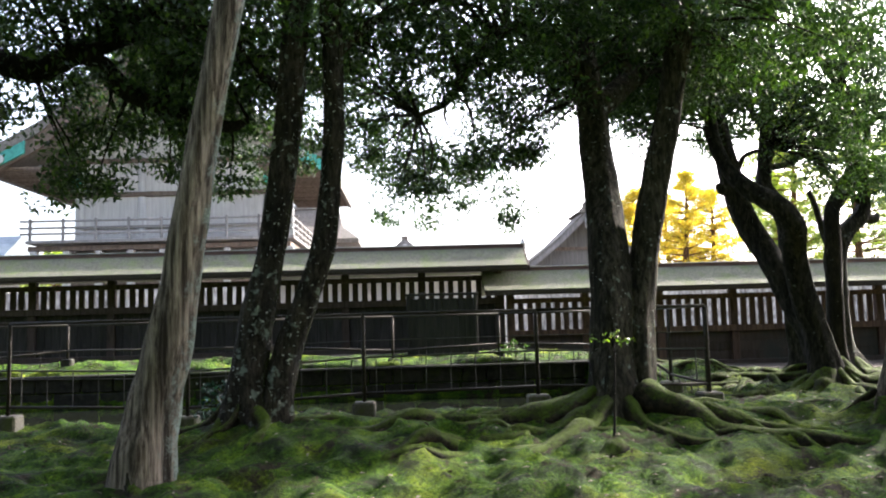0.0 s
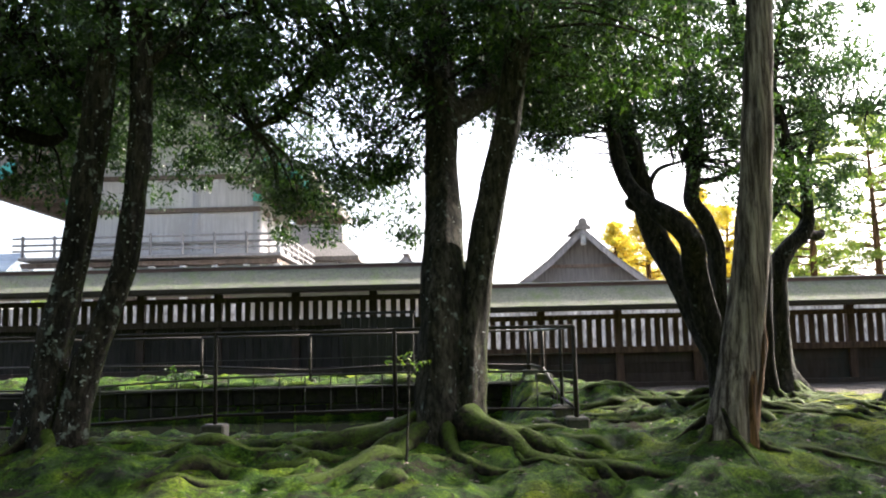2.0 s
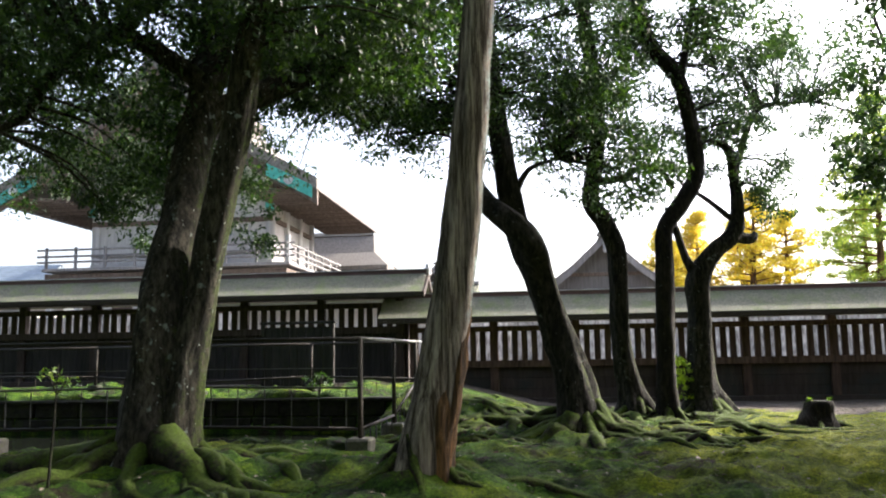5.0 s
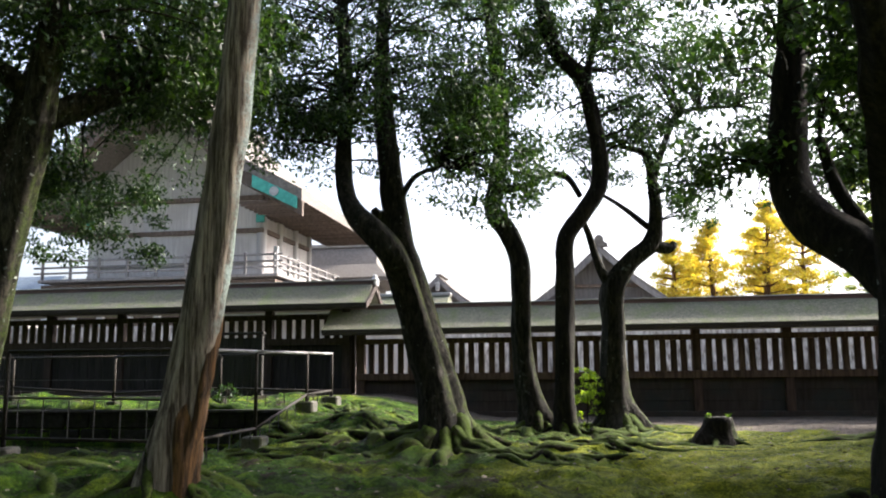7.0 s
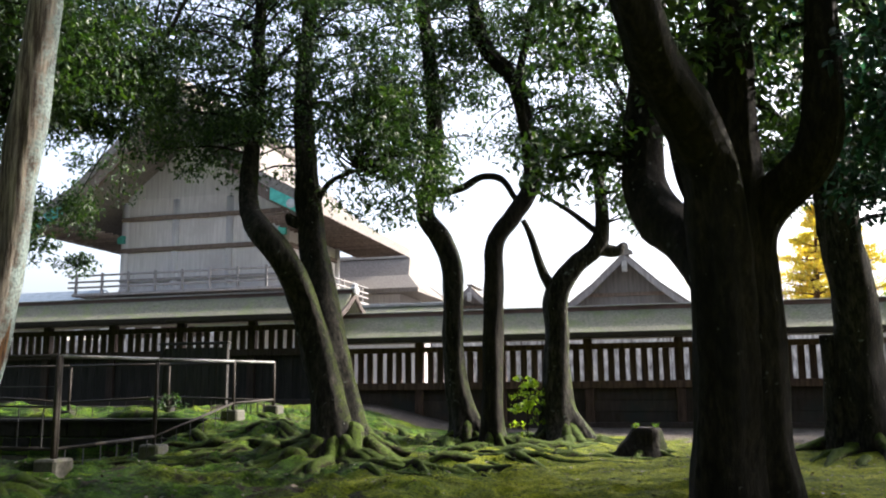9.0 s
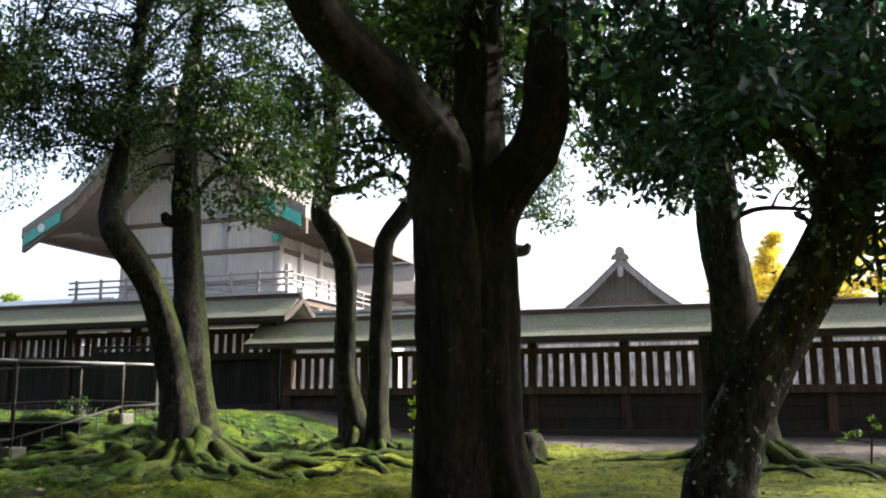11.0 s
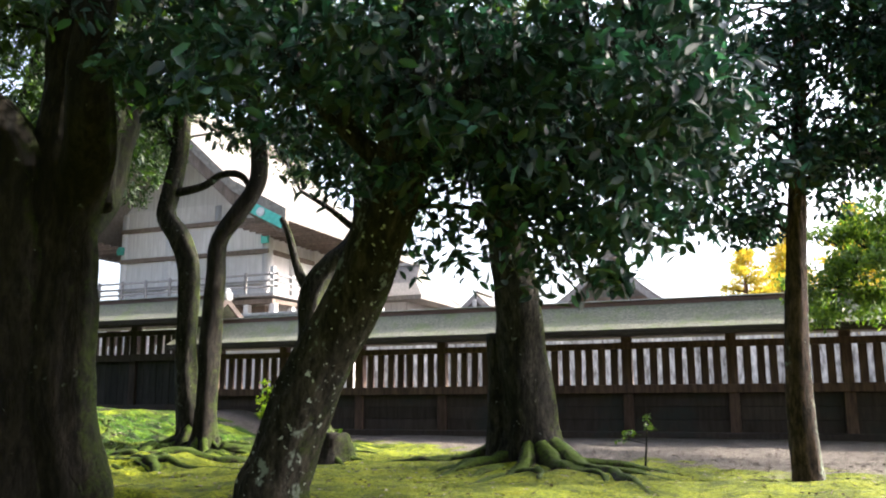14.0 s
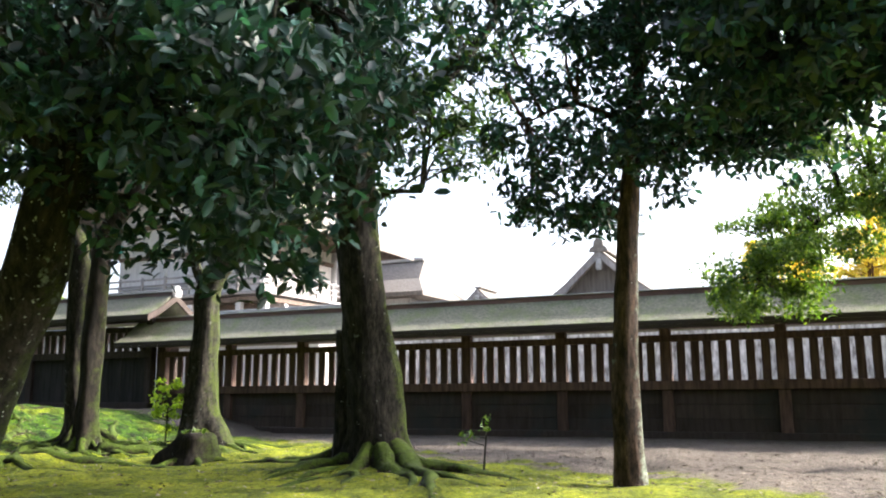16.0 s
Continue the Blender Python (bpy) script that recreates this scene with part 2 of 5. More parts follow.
nt.links.new(big_n, shade_to_sun.inputs[0])
shade_to_sun.inputs[1].default_value = 1.3
nt.links.new(kind.outputs[0], shade_to_sun.inputs[2])
moss = mix(nt, ramp(nt, shade_to_sun.outputs[0], [(0.68, (0, 0, 0)), (1.0, (1, 1, 1))]), deep, lawn)
moss = mix(nt, 1.0, moss, ramp(nt, fine_n, [(0.34, (0.42, 0.46, 0.4)), (0.64, (1.35, 1.35, 1.3))]), "MULTIPLY")
moss = mix(nt, 1.0, moss, ramp(nt, tuft_n, [(0.36, (0.42, 0.44, 0.4)), (0.62, (1.45, 1.42, 1.35))]), "MULTIPLY")
soil = ramp(nt, fine_n, [(0.3, (0.008, 0.007, 0.004)), (0.7, (0.052, 0.043, 0.026))])
rooty = nt.nodes.new("ShaderNodeMapRange")          # more bare soil among the roots, closed moss on the lawn
rooty.inputs[1].default_value, rooty.inputs[2].default_value = 4.6, 7.2
rooty.inputs[3].default_value, rooty.inputs[4].default_value = 0.06, -0.07
nt.links.new(split.outputs["X"], rooty.inputs[0])
worn = nt.nodes.new("ShaderNodeMath")
nt.links.new(noise_tex(nt, v, 2.0, 9, 0.78), worn.inputs[0])
nt.links.new(rooty.outputs[0], worn.inputs[1])
bare = ramp(nt, worn.outputs[0], [(0.60, (0, 0, 0)), (0.67, (1, 1, 1))])
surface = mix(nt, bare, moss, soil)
path_col = ramp(nt, noise_tex(nt, v, 55, 5, 0.7), [(0.34, (0.05, 0.042, 0.036)), (0.5, (0.16, 0.14, 0.12)), (0.68, (0.34, 0.31, 0.28))])
path_col = mix(nt, 1.0, path_col, ramp(nt, mid_n, [(0.35, (0.62, 0.60, 0.58)), (0.65, (1.15, 1.12, 1.1))]), "MULTIPLY")
ragged = nt.nodes.new("ShaderNodeMath")
ragged.operation = "MULTIPLY_ADD"
nt.links.new(noise_tex(nt, v, 1.1, 9, 0.72), ragged.inputs[0])
ragged.inputs[1].default_value = 4.2
nt.links.new(split.outputs["Y"], ragged.inputs[2])
right = nt.nodes.new("ShaderNodeMapRange")
right.inputs[1].default_value, right.inputs[2].default_value = 4.0, 16.0
right.inputs[3].default_value, right.inputs[4].default_value = -1.5, 6.0
nt.links.new(split.outputs["X"], right.inputs[0])
wider = nt.nodes.new("ShaderNodeMath")
nt.links.new(ragged.outputs[0], wider.inputs[0])
nt.links.new(right.outputs[0], wider.inputs[1])
edge = nt.nodes.new("ShaderNodeMapRange")
edge.inputs[1].default_value, edge.inputs[2].default_value = -1.35, -0.95
nt.links.new(wider.outputs[0], edge.inputs[0])
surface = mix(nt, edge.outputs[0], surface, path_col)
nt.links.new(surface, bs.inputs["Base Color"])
bump(nt, bs, mix(nt, 0.35, mix(nt, 0.5, fine_n, tuft_n), mid_n), 1.0, 0.2)

WATER, nt, bs = shader("dark_pond_water", 0.04)
bs.inputs["Base Color"].default_value = (0.008, 0.010, 0.007, 1)
bump(nt, bs, noise_tex(nt, world_coords(nt), 3, 3), 0.05, 0.02)


# ---- building blocks ----
def mesh_of(name, bm, material, smooth=False):
    me = bpy.data.meshes.new(name)
    bm.to_mesh(me)
    bm.free()
    me.materials.append(material)
    if smooth:
        me.polygons.foreach_set("use_smooth", [True] * len(me.polygons))
    return me


def part(name, bm, material, parent, label="", smooth=False):
    ob = new(name, mesh_of(name, bm, material, smooth))
    ob.parent = parent
    return tagged(ob, label) if label else ob


def share(name, me, parent, m):
    ob = new(name, me)
    ob.parent = parent
    ob.matrix_basis = m
    return ob


def thing(name, at=(0, 0, 0), **tags):
    ob = new(name)
    ob.location = at
    return tagged(ob, **tags)


def box(bm, x0, y0, z0, x1, y1, z1, bevel=0.0):
    r = bmesh.ops.create_cube(bm, size=1, matrix=Matrix.Translation(((x0 + x1) / 2, (y0 + y1) / 2, (z0 + z1) / 2)) @ Matrix.Diagonal((x1 - x0, y1 - y0, z1 - z0, 1)))
    if bevel:
        vs = set(r["verts"])
        bmesh.ops.bevel(bm, geom=[e for e in bm.edges if e.verts[0] in vs and e.verts[1] in vs], offset=bevel, segments=1, affect="EDGES")
    return bm


def boxed(*a):
    return box(bmesh.new(), *a)


def prism_x(bm, outline, x0, x1):
    """A solid whose outline in y, z runs from x0 to x1."""
    a = [bm.verts.new((x0, y, z)) for y, z in outline]
    b = [bm.verts.new((x1, y, z)) for y, z in outline]
    n = len(outline)
    bm.faces.new(a[::-1])
    bm.faces.new(b)
    for i in range(n):
        bm.faces.new((a[i], a[(i + 1) % n], b[(i + 1) % n], b[i]))
    bmesh.ops.recalc_face_normals(bm, faces=bm.faces[:])
    return bm


def prism_y(bm, outline, y0, y1):
    prism_x(bm, [(x, z) for x, z in outline], y0, y1)
    for vert in bm.verts:
        vert.co = Vector((vert.co.y, vert.co.x, vert.co.z))
    bmesh.ops.recalc_face_normals(bm, faces=bm.faces[:])
    return bm


def spline(points, steps):
    """Points of 4 numbers (x, y, z, radius) made smooth."""
    p = [Vector(q) for q in points]
    p = [p[0] * 2 - p[1]] + p + [p[-1] * 2 - p[-2]]
    out = []
    for i in range(1, len(p) - 2):
        for s in range(steps):
            t = s / steps
            a, b, c, d = p[i - 1:i + 3]
            out.append(0.5 * (2 * b + (c - a) * t + (2 * a - 5 * b + 4 * c - d) * t * t + (3 * b - a - 3 * c + d) * t ** 3))
    return out + [p[-2]]


def tube(bm, points, sides=10, steps=5, rough=0.0, flare=0.0, seed=0.0, flute=0.0):
    """A limb along points of (x, y, z, radius), with an uneven skin and a flared foot."""
    path = spline(points, steps)
    rings, side = [], Vector((1, 0.13, 0))
    for n, q in enumerate(path):
        ahead = (path[min(n + 1, len(path) - 1)] - path[max(n - 1, 0)]).to_3d().normalized()
        side = (side - ahead * side.dot(ahead)).normalized()
        other = ahead.cross(side)
        ring, c, r = [], q.to_3d(), max(q.w, 0.004)
        for k in range(sides):
            a = 2 * math.pi * k / sides
            way = side * math.cos(a) + other * math.sin(a)
            rr = r
            if rough:
                rr *= 1 + rough * noise.noise(c * 1.7 + way * 0.9 + Vector((seed, 0, 0))) + 0.5 * rough * noise.noise(c * 4.5 + way * 1.6)
            if flute:
                rr *= 1 + flute * noise.noise(Vector((2.3 * math.cos(a), 2.3 * math.sin(a), 0.45 * c.z + seed * 5)))
            if flare:
                h = min(1.0, max(0.0, 1 - (c.z - path[0].z - 0.3) / 0.7))
                rr *= 1 + flare * h * h * (0.55 + 0.65 * math.sin(a * 4 + seed * 3))
            ring.append(bm.verts.new(c + way * rr))
        rings.append(ring)
    for a, b in zip(rings, rings[1:]):
        for k in range(sides):
            bm.faces.new((a[k], a[(k + 1) % sides], b[(k + 1) % sides], b[k]))
    bm.faces.new(rings[0][::-1])
    bm.faces.new(rings[-1])
    return bm


def smoothstep(a, b, x):
    t = np.clip((np.asarray(x, float) - a) / (b - a), 0, 1)
    return t * t * (3 - 2 * t)


# ---- the ground ----
def lattice(x, y, seed):
    """Smooth random lumps, one metre apart, from -1 to 1."""
    xi, yi = np.floor(x), np.floor(y)
    fx, fy = smoothstep(0, 1, x - xi), smoothstep(0, 1, y - yi)

    def h(a, b):
        q = np.sin(a * 127.1 + b * 311.7 + seed * 74.7) * 43758.5453
        return 2 * (q - np.floor(q)) - 1

    return (h(xi, yi) * (1 - fx) + h(xi + 1, yi) * fx) * (1 - fy) + (h(xi, yi + 1) * (1 - fx) + h(xi + 1, yi + 1) * fx) * fy


MOUNDS = [(-4.1, -13.6, 0.22, 1.1), (-4.35, -16.0, 0.22, 0.5), (-0.4, -12.8, 0.16, 1.5), (-2.2, -13.9, 0.12, 0.9), (1.4, -13.4, 0.10, 0.8),
          (3.5, -9.3, 0.12, 1.3), (2.3, -8.0, 0.16, 0.7), (1.9, -9.6, 0.10, 0.7), (4.9, -6.7, 0.12, 1.1), (6.0, -5.5, 0.08, 0.9), (10.0, -7.4, 0.08, 1.0), (2.4, -13.8, 0.12, 0.7)]


def land(x, y):
    """The height of the ground."""
    x, y = np.asarray(x, float), np.asarray(y, float)
    left = 1 - smoothstep(0.6, 3.6, x)
    bank = 0.08 + 0.50 * smoothstep(-11.5, -5.6, y)
    z = left * bank + (1 - left) * (0.04 + 0.06 * smoothstep(-4, -9, y))
    z = z * (1 - smoothstep(3, 12, y))
    line = np.interp(x, [-20, -2.6, 2, 5, 9.1, 14.6, 30], [-22.2, -22, -21.05, -20, -18.4, -15.8, -8])
    z = z - 0.40 * smoothstep(8.0, 3.5, y - line)
    for mx, my, h, r in MOUNDS:
        z = z + h * np.exp(-((x - mx) ** 2 + (y - my) ** 2) / (r * r))
    near = smoothstep(60, 25, np.hypot(x, y + 10))
    rolls = 0.035 * np.sin(1.9 * x + 0.8 * y) * np.sin(1.4 * y - 0.6 * x + 1) + 0.02 * np.sin(4.7 * x - 2.9 * y + 2) * np.sin(3.8 * y + 2.1 * x)
    rolls = rolls + 0.012 * np.sin(9.1 * x + 5.3 * y) * np.sin(8.3 * y - 6.1 * x)
    lumps = 0.09 * lattice(1.1 * x + 0.4 * y, 1.2 * y - 0.3 * x, 1) + 0.045 * (1 - 2 * np.abs(lattice(2.3 * x, 2.6 * y + 0.5 * x, 2))) + 0.045 * (1 - 2 * np.abs(lattice(4.1 * x + 1.3 * y, 4.6 * y - 0.8 * x, 3))) + 0.030 * lattice(11.0 * x, 12.5 * y, 4)
    rough_here = 1 - 0.84 * smoothstep(5.5, 7.0, x) * smoothstep(-12.0, -10.5, y)
    z = z + near * (rolls + lumps * rough_here) * (1 - 0.8 * smoothstep(-4, -1.5, y))
    inside = smoothstep(1.0, 0.2, x) * smoothstep(-11.0, -10.2, y) * smoothstep(-6.55, -6.75, y) * smoothstep(-40, -38, x)
    return z * (1 - inside) - 0.35 * inside


def ground_height(x, y):
    return float(land(x, y))


def build_ground():
    far = [30, 40, 60, 90, 140, 220, 340, 520, 800]
    xs = np.array([-f for f in far[::-1]] + list(np.arange(-26, -14, 0.4)) + list(np.arange(-14, 20, 0.075)) + list(np.arange(20, 28, 0.4)) + far)
    ys = np.array([-f for f in far[::-1]] + list(np.arange(-27, -17, 0.4)) + list(np.arange(-17, 0, 0.075)) + list(np.arange(0.1, 28, 0.8)) + far)
    gx, gy = np.meshgrid(xs, ys)
    gz = land(gx, gy)
    co = np.stack([gx, gy, gz], -1).reshape(-1, 3)
    nx, ny = len(xs), len(ys)
    i, j = np.meshgrid(np.arange(nx - 1), np.arange(ny - 1))
    a = (j * nx + i).ravel()
    faces = np.stack([a, a + 1, a + nx + 1, a + nx], -1)
    me = bpy.data.meshes.new("ground")
    me.from_pydata(co.tolist(), [], faces.tolist())
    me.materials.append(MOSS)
    me.polygons.foreach_set("use_smooth", [True] * len(me.polygons))
    tagged(new("ground", me), "uneven ground of green moss, bare soil and fallen leaves", "ground", kind="structure")


build_ground()
# unseen dark walls, added to keep skylight off the fronts of the trunks
SHADE_WALL = grain_mat("shade_wall_green", (0.010, 0.016, 0.006), (0.045, 0.06, 0.02), (1, 1, 1), 2.2, 0.95, 0.6, 0.1)
tagged(new("backdrop_wood", mesh_of("backdrop_wood", boxed(-45, -29, -1, 50, -27, 18), SHADE_WALL)), "unseen plain dark wall added behind the path to block skylight", "backdrop", kind="structure")
tagged(new("backdrop_wood_side", mesh_of("backdrop_wood_side", boxed(-47, -26.9, -1, -45, -3, 12), SHADE_WALL)), "unseen plain dark wall added beside the path to block skylight", "backdrop", kind="structure")

# pond in its railing
tagged(new("water", mesh_of("water", boxed(-40, -10.95, -0.3, 0.95, -6.6, -0.06), WATER)), "still dark pond water reflecting the fence", "pond", kind="structure")
pond_wall = thing("pond_wall", label="dark mossy stone retaining wall of the pond", category="wall", kind="structure")
part("coping", boxed(-40, -6.72, 0.46, 1.0, -6.35, 0.53, 0.02), STONE, pond_wall)
rng = random.Random(5)
stones = []
for n in range(4):
    w = 0.45 + 0.12 * n
    stones.append(mesh_of("stone", boxed(-w / 2 + 0.008, 0, 0.008, w / 2 - 0.008, 0.3, 0.262, 0.02), STONE))
for row in range(3):
    x = 0.95 - 0.2 * row
    while x > -13:
        n = rng.randrange(4)
        w = 0.45 + 0.12 * n
        share("stone", stones[n], pond_wall, pose(x - w / 2, -6.68 + rng.uniform(0, 0.03), -0.32 + 0.265 * row))
        x -= w
part("wall_core", boxed(-40, -6.5, -0.35, 0.97, -6.36, 0.478), STONE, pond_wall)


# ---- the shrine's fences ----
def fence(name, label, x_start, bay, count, step, base, sill, top, eave, ridge, face, ends):
    """A roofed timber fence: posts with balusters between sill and head rail, boarded below, a bark roof above."""
    f = thing(name, (0, face, 0), label=label, category="fence")
    # the upper fence takes the copy coloured for shade
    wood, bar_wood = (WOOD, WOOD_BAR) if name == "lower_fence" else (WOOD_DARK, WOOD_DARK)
    x_end = x_start + step * bay * count
    lo, hi = min(x_start, x_end), max(x_start, x_end)
    post = mesh_of("post", boxed(-0.1, 0, base, 0.1, 0.2, eave + 0.12, 0.012), wood)
    for n in range(count + 1):
        share("post", post, f, pose(x_start + step * bay * n, 0, 0))
    gap = (bay - 0.2) / 8 * 0.43
    wide = (bay - 0.2 - 8 * gap) / 7
    bars = [mesh_of("baluster", boxed(-wide / 2, 0.05, sill - 0.03, wide / 2, 0.115, top + 0.03, 0.006), bar_wood)]
    kick = random.Random(name)
    for n in range(count):
        left = min(x_start + step * bay * n, x_start + step * bay * (n + 1)) + 0.1
        for k in range(7):
            share("baluster", bars[0], f, pose(left + gap * (k + 1) + wide * (k + 0.5), kick.uniform(-0.006, 0.006), 0, 0, kick.uniform(-0.5, 0.5), kick.uniform(-3, 3)))
        for me, spot in PANELS[name]:
            share("board", me, f, pose(left + spot[0], spot[1], spot[2]))
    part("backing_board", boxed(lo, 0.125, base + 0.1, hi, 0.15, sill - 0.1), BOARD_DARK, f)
    part("sill_beam", boxed(lo - 0.1, -0.03, sill - 0.17, hi + 0.1, 0.19, sill, 0.01), wood, f)
    part("head_rail", boxed(lo - 0.1, -0.012, top, hi + 0.1, 0.16, top + 0.13, 0.01), wood, f)
    part("purlin", boxed(lo - 0.12, -0.04, eave + 0.0, hi + 0.12, 0.22, eave + 0.16, 0.01), wood, f)
    part("ground_beam", boxed(lo - 0.1, -0.06, base - 0.1, hi + 0.1, 0.26, base + 0.14, 0.015), BOARD, f)
    a, b = ends
    t, m = eave + 0.02, 0.1
    slope = [(-0.80, t + 0.00), (-0.80, t + 0.085), (-0.45, t + 0.27), (m - 0.13, ridge - 0.10), (m + 0.13, ridge - 0.10), (m + 0.55, t + 0.27), (m + 0.90, t + 0.085), (m + 0.90, t), (m + 0.5, t + 0.13), (m, ridge - 0.24), (-0.4, t + 0.13)]
    part("roof", prism_x(bmesh.new(), slope, a, b), THATCH, f)
    part("eave_board", boxed(a + 0.01, -0.79, t - 0.055, b - 0.01, -0.72, t - 0.002, 0.005), EAVE, f)
    part("eave_edge", boxed(a + 0.004, -0.806, t + 0.002, b - 0.004, -0.797, t + 0.07), EAVE, f)
    part("ridge", boxed(a - 0.03, m - 0.15, ridge - 0.13, b + 0.03, m + 0.15, ridge - 0.02, 0.015), RIDGE, f)
    part("ridge_cap", boxed(a - 0.05, m - 0.17, ridge - 0.018, b + 0.05, m + 0.17, ridge + 0.004, 0.004), CAP, f)
    return f


PANELS = {}
plank = mesh_of("board", boxed(0.0, 0.085, 0.0, 1.8, 0.12, 0.25, 0.006), BOARD)
PANELS["lower_fence"] = [(plank, (0, 0, 0.14 + 0.257 * k)) for k in range(3)]
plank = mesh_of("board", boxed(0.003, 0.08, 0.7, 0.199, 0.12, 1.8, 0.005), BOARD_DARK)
PANELS["upper_fence"] = [(plank, (0.202 * k, 0.006 * (k % 2), 0)) for k in range(9)]
low = fence("lower_fence", "low dark timber fence with balusters under a mossy bark roof", 0.0, 2.0, 15, 1, 0.02, 1.08, 1.79, 2.03, 2.77, 0.0, (-0.75, 31.0))
high = fence("upper_fence", "tall dark timber fence with short balusters under a mossy bark roof", -0.33, 2.02, 17, -1, 0.58, 1.965, 2.43, 2.66, 3.38, -0.12, (-35.0, 0.35))
# gable end of the taller roof: barge boards and ridge-end ornament
for s in (-1, 1):
    bm = prism_x(bmesh.new(), [(0.1, 3.30), (0.1, 3.14), (0.1 + s * 0.55, 2.78), (0.1 + s * 0.93, 2.61), (0.1 + s * 0.93, 2.75), (0.1 + s * 0.55, 2.94)], 0.352, 0.41)
    part("barge_board", bm, WOOD_DARK, high)
bm = boxed(0.30, -0.03, 3.22, 0.46, 0.25, 3.44, 0.04)
box(bm, 0.33, 0.02, 3.42, 0.43, 0.20, 3.52, 0.03)
part("ridge_end_ornament", bm, CAP, high, "grey ridge-end tile ornament")
part("end_panel", boxed(-0.24, 0.205, 0.6, -0.16, 0.9, 2.6, 0.01), BOARD, high)

# dark boarded screen by the pond
screen = thing("boarded_screen", (-1.95, -3.4, 0.56), label="dark boarded wooden screen standing beside the pond", category="screen")
for n in range(8):
    part("board", boxed(-0.72 + 0.18 * n + 0.003, -0.02 + 0.004 * (n % 2), 0.05, -0.72 + 0.18 * (n + 1) - 0.003, 0.02, 1.30, 0.004), BOARD_DARK, screen)
for s in (-0.75, 0.75):
    part("post", boxed(s - 0.04, -0.05, 0, s + 0.04, 0.05, 1.36, 0.008), BOARD_DARK, screen)
part("cap_rail", boxed(-0.82, -0.07, 1.362, 0.82, 0.07, 1.42, 0.008), BOARD_DARK, screen)


# ---- pond railing ----
def pipe(p, q, r, sides=8):
    bm = bmesh.new()
    p, q = Vector(p), Vector(q)
    d = q - p
    bmesh.ops.create_cone(bm, cap_ends=True, segments=sides, radius1=r, radius2=r, depth=d.length, matrix=Matrix.Translation((p + q) / 2) @ d.to_track_quat("Z", "Y").to_matrix().to_4x4())
    return bm


def railing(label, posts, heights, wires, bars, bright, mid=0.0, near=True):
    f = thing("pond_railing", label=label, category="railing", group="pond railings")
    half = 0.14 if near else 0.10
    foot = mesh_of("concrete_foot", boxed(-half, -half, -0.2, half, half, 0.17 if near else 0.12, 0.025), CONCRETE if near else STONE)
    grounds = []
    for x, y in posts:
        z = ground_height(x, y)
        grounds.append(z)
        post = part("post", pipe((x, y, z + 0.1), (x, y, heights[len(grounds) - 1]), 0.026), IRON, f, smooth=True)
        share("concrete_foot", foot, post, pose(x, y, z))
    for n in range(len(posts) - 1):
        (x0, y0), (x1, y1), z0, z1 = posts[n], posts[n + 1], grounds[n], grounds[n + 1]
        part("top_rail", pipe((x0, y0, heights[n]), (x1, y1, heights[n + 1]), 0.021), GALV if bright else IRON, f, smooth=True)
        part("bottom_rail", pipe((x0, y0, z0 + 0.27), (x1, y1, z1 + 0.27), 0.019), IRON, f, smooth=True)
        for k in range(wires):
            h = (k + 1) / (wires + 1)
            part("wire", pipe((x0, y0, z0 + 0.27 + h * (heights[n] - z0 - 0.27)), (x1, y1, z1 + 0.27 + h * (heights[n + 1] - z1 - 0.27)), 0.006, 5), WIRE if near else IRON, f)
        if mid:
            part("mid_rail", pipe((x0, y0, z0 + mid), (x1, y1, z1 + mid), 0.012, 6), WIRE if near else IRON, f)
        for k in range(bars):
            t = (k + 0.5) / bars
            x, y, z = x0 + (x1 - x0) * t, y0 + (y1 - y0) * t, z0 + (z1 - z0) * t
            part("bar", pipe((x, y, z + (0.27 if mid else -0.02)), (x, y, z + (mid or 0.28)), 0.007, 5), WIRE if near else IRON, f)


railing("dark iron pipe railing with concrete feet along the pond", [(1.17 - 2.2 * n, -11.38) for n in range(7)], [1.40] * 7, 2, 7, False, 0.72)
railing("pale galvanised pipe railing with concrete feet beside the pond", [(1.17, -11.34), (1.23, -9.6), (1.2, -7.5), (1.12, -5.95)], [1.40, 1.41, 1.43, 1.45], 0, 6, True)
railing("dark iron pipe railing along the pond's far edge", [(1.1 - 2.05 * n, -5.9) for n in range(8)], [1.45] * 8, 0, 6, False, 0.0, False)


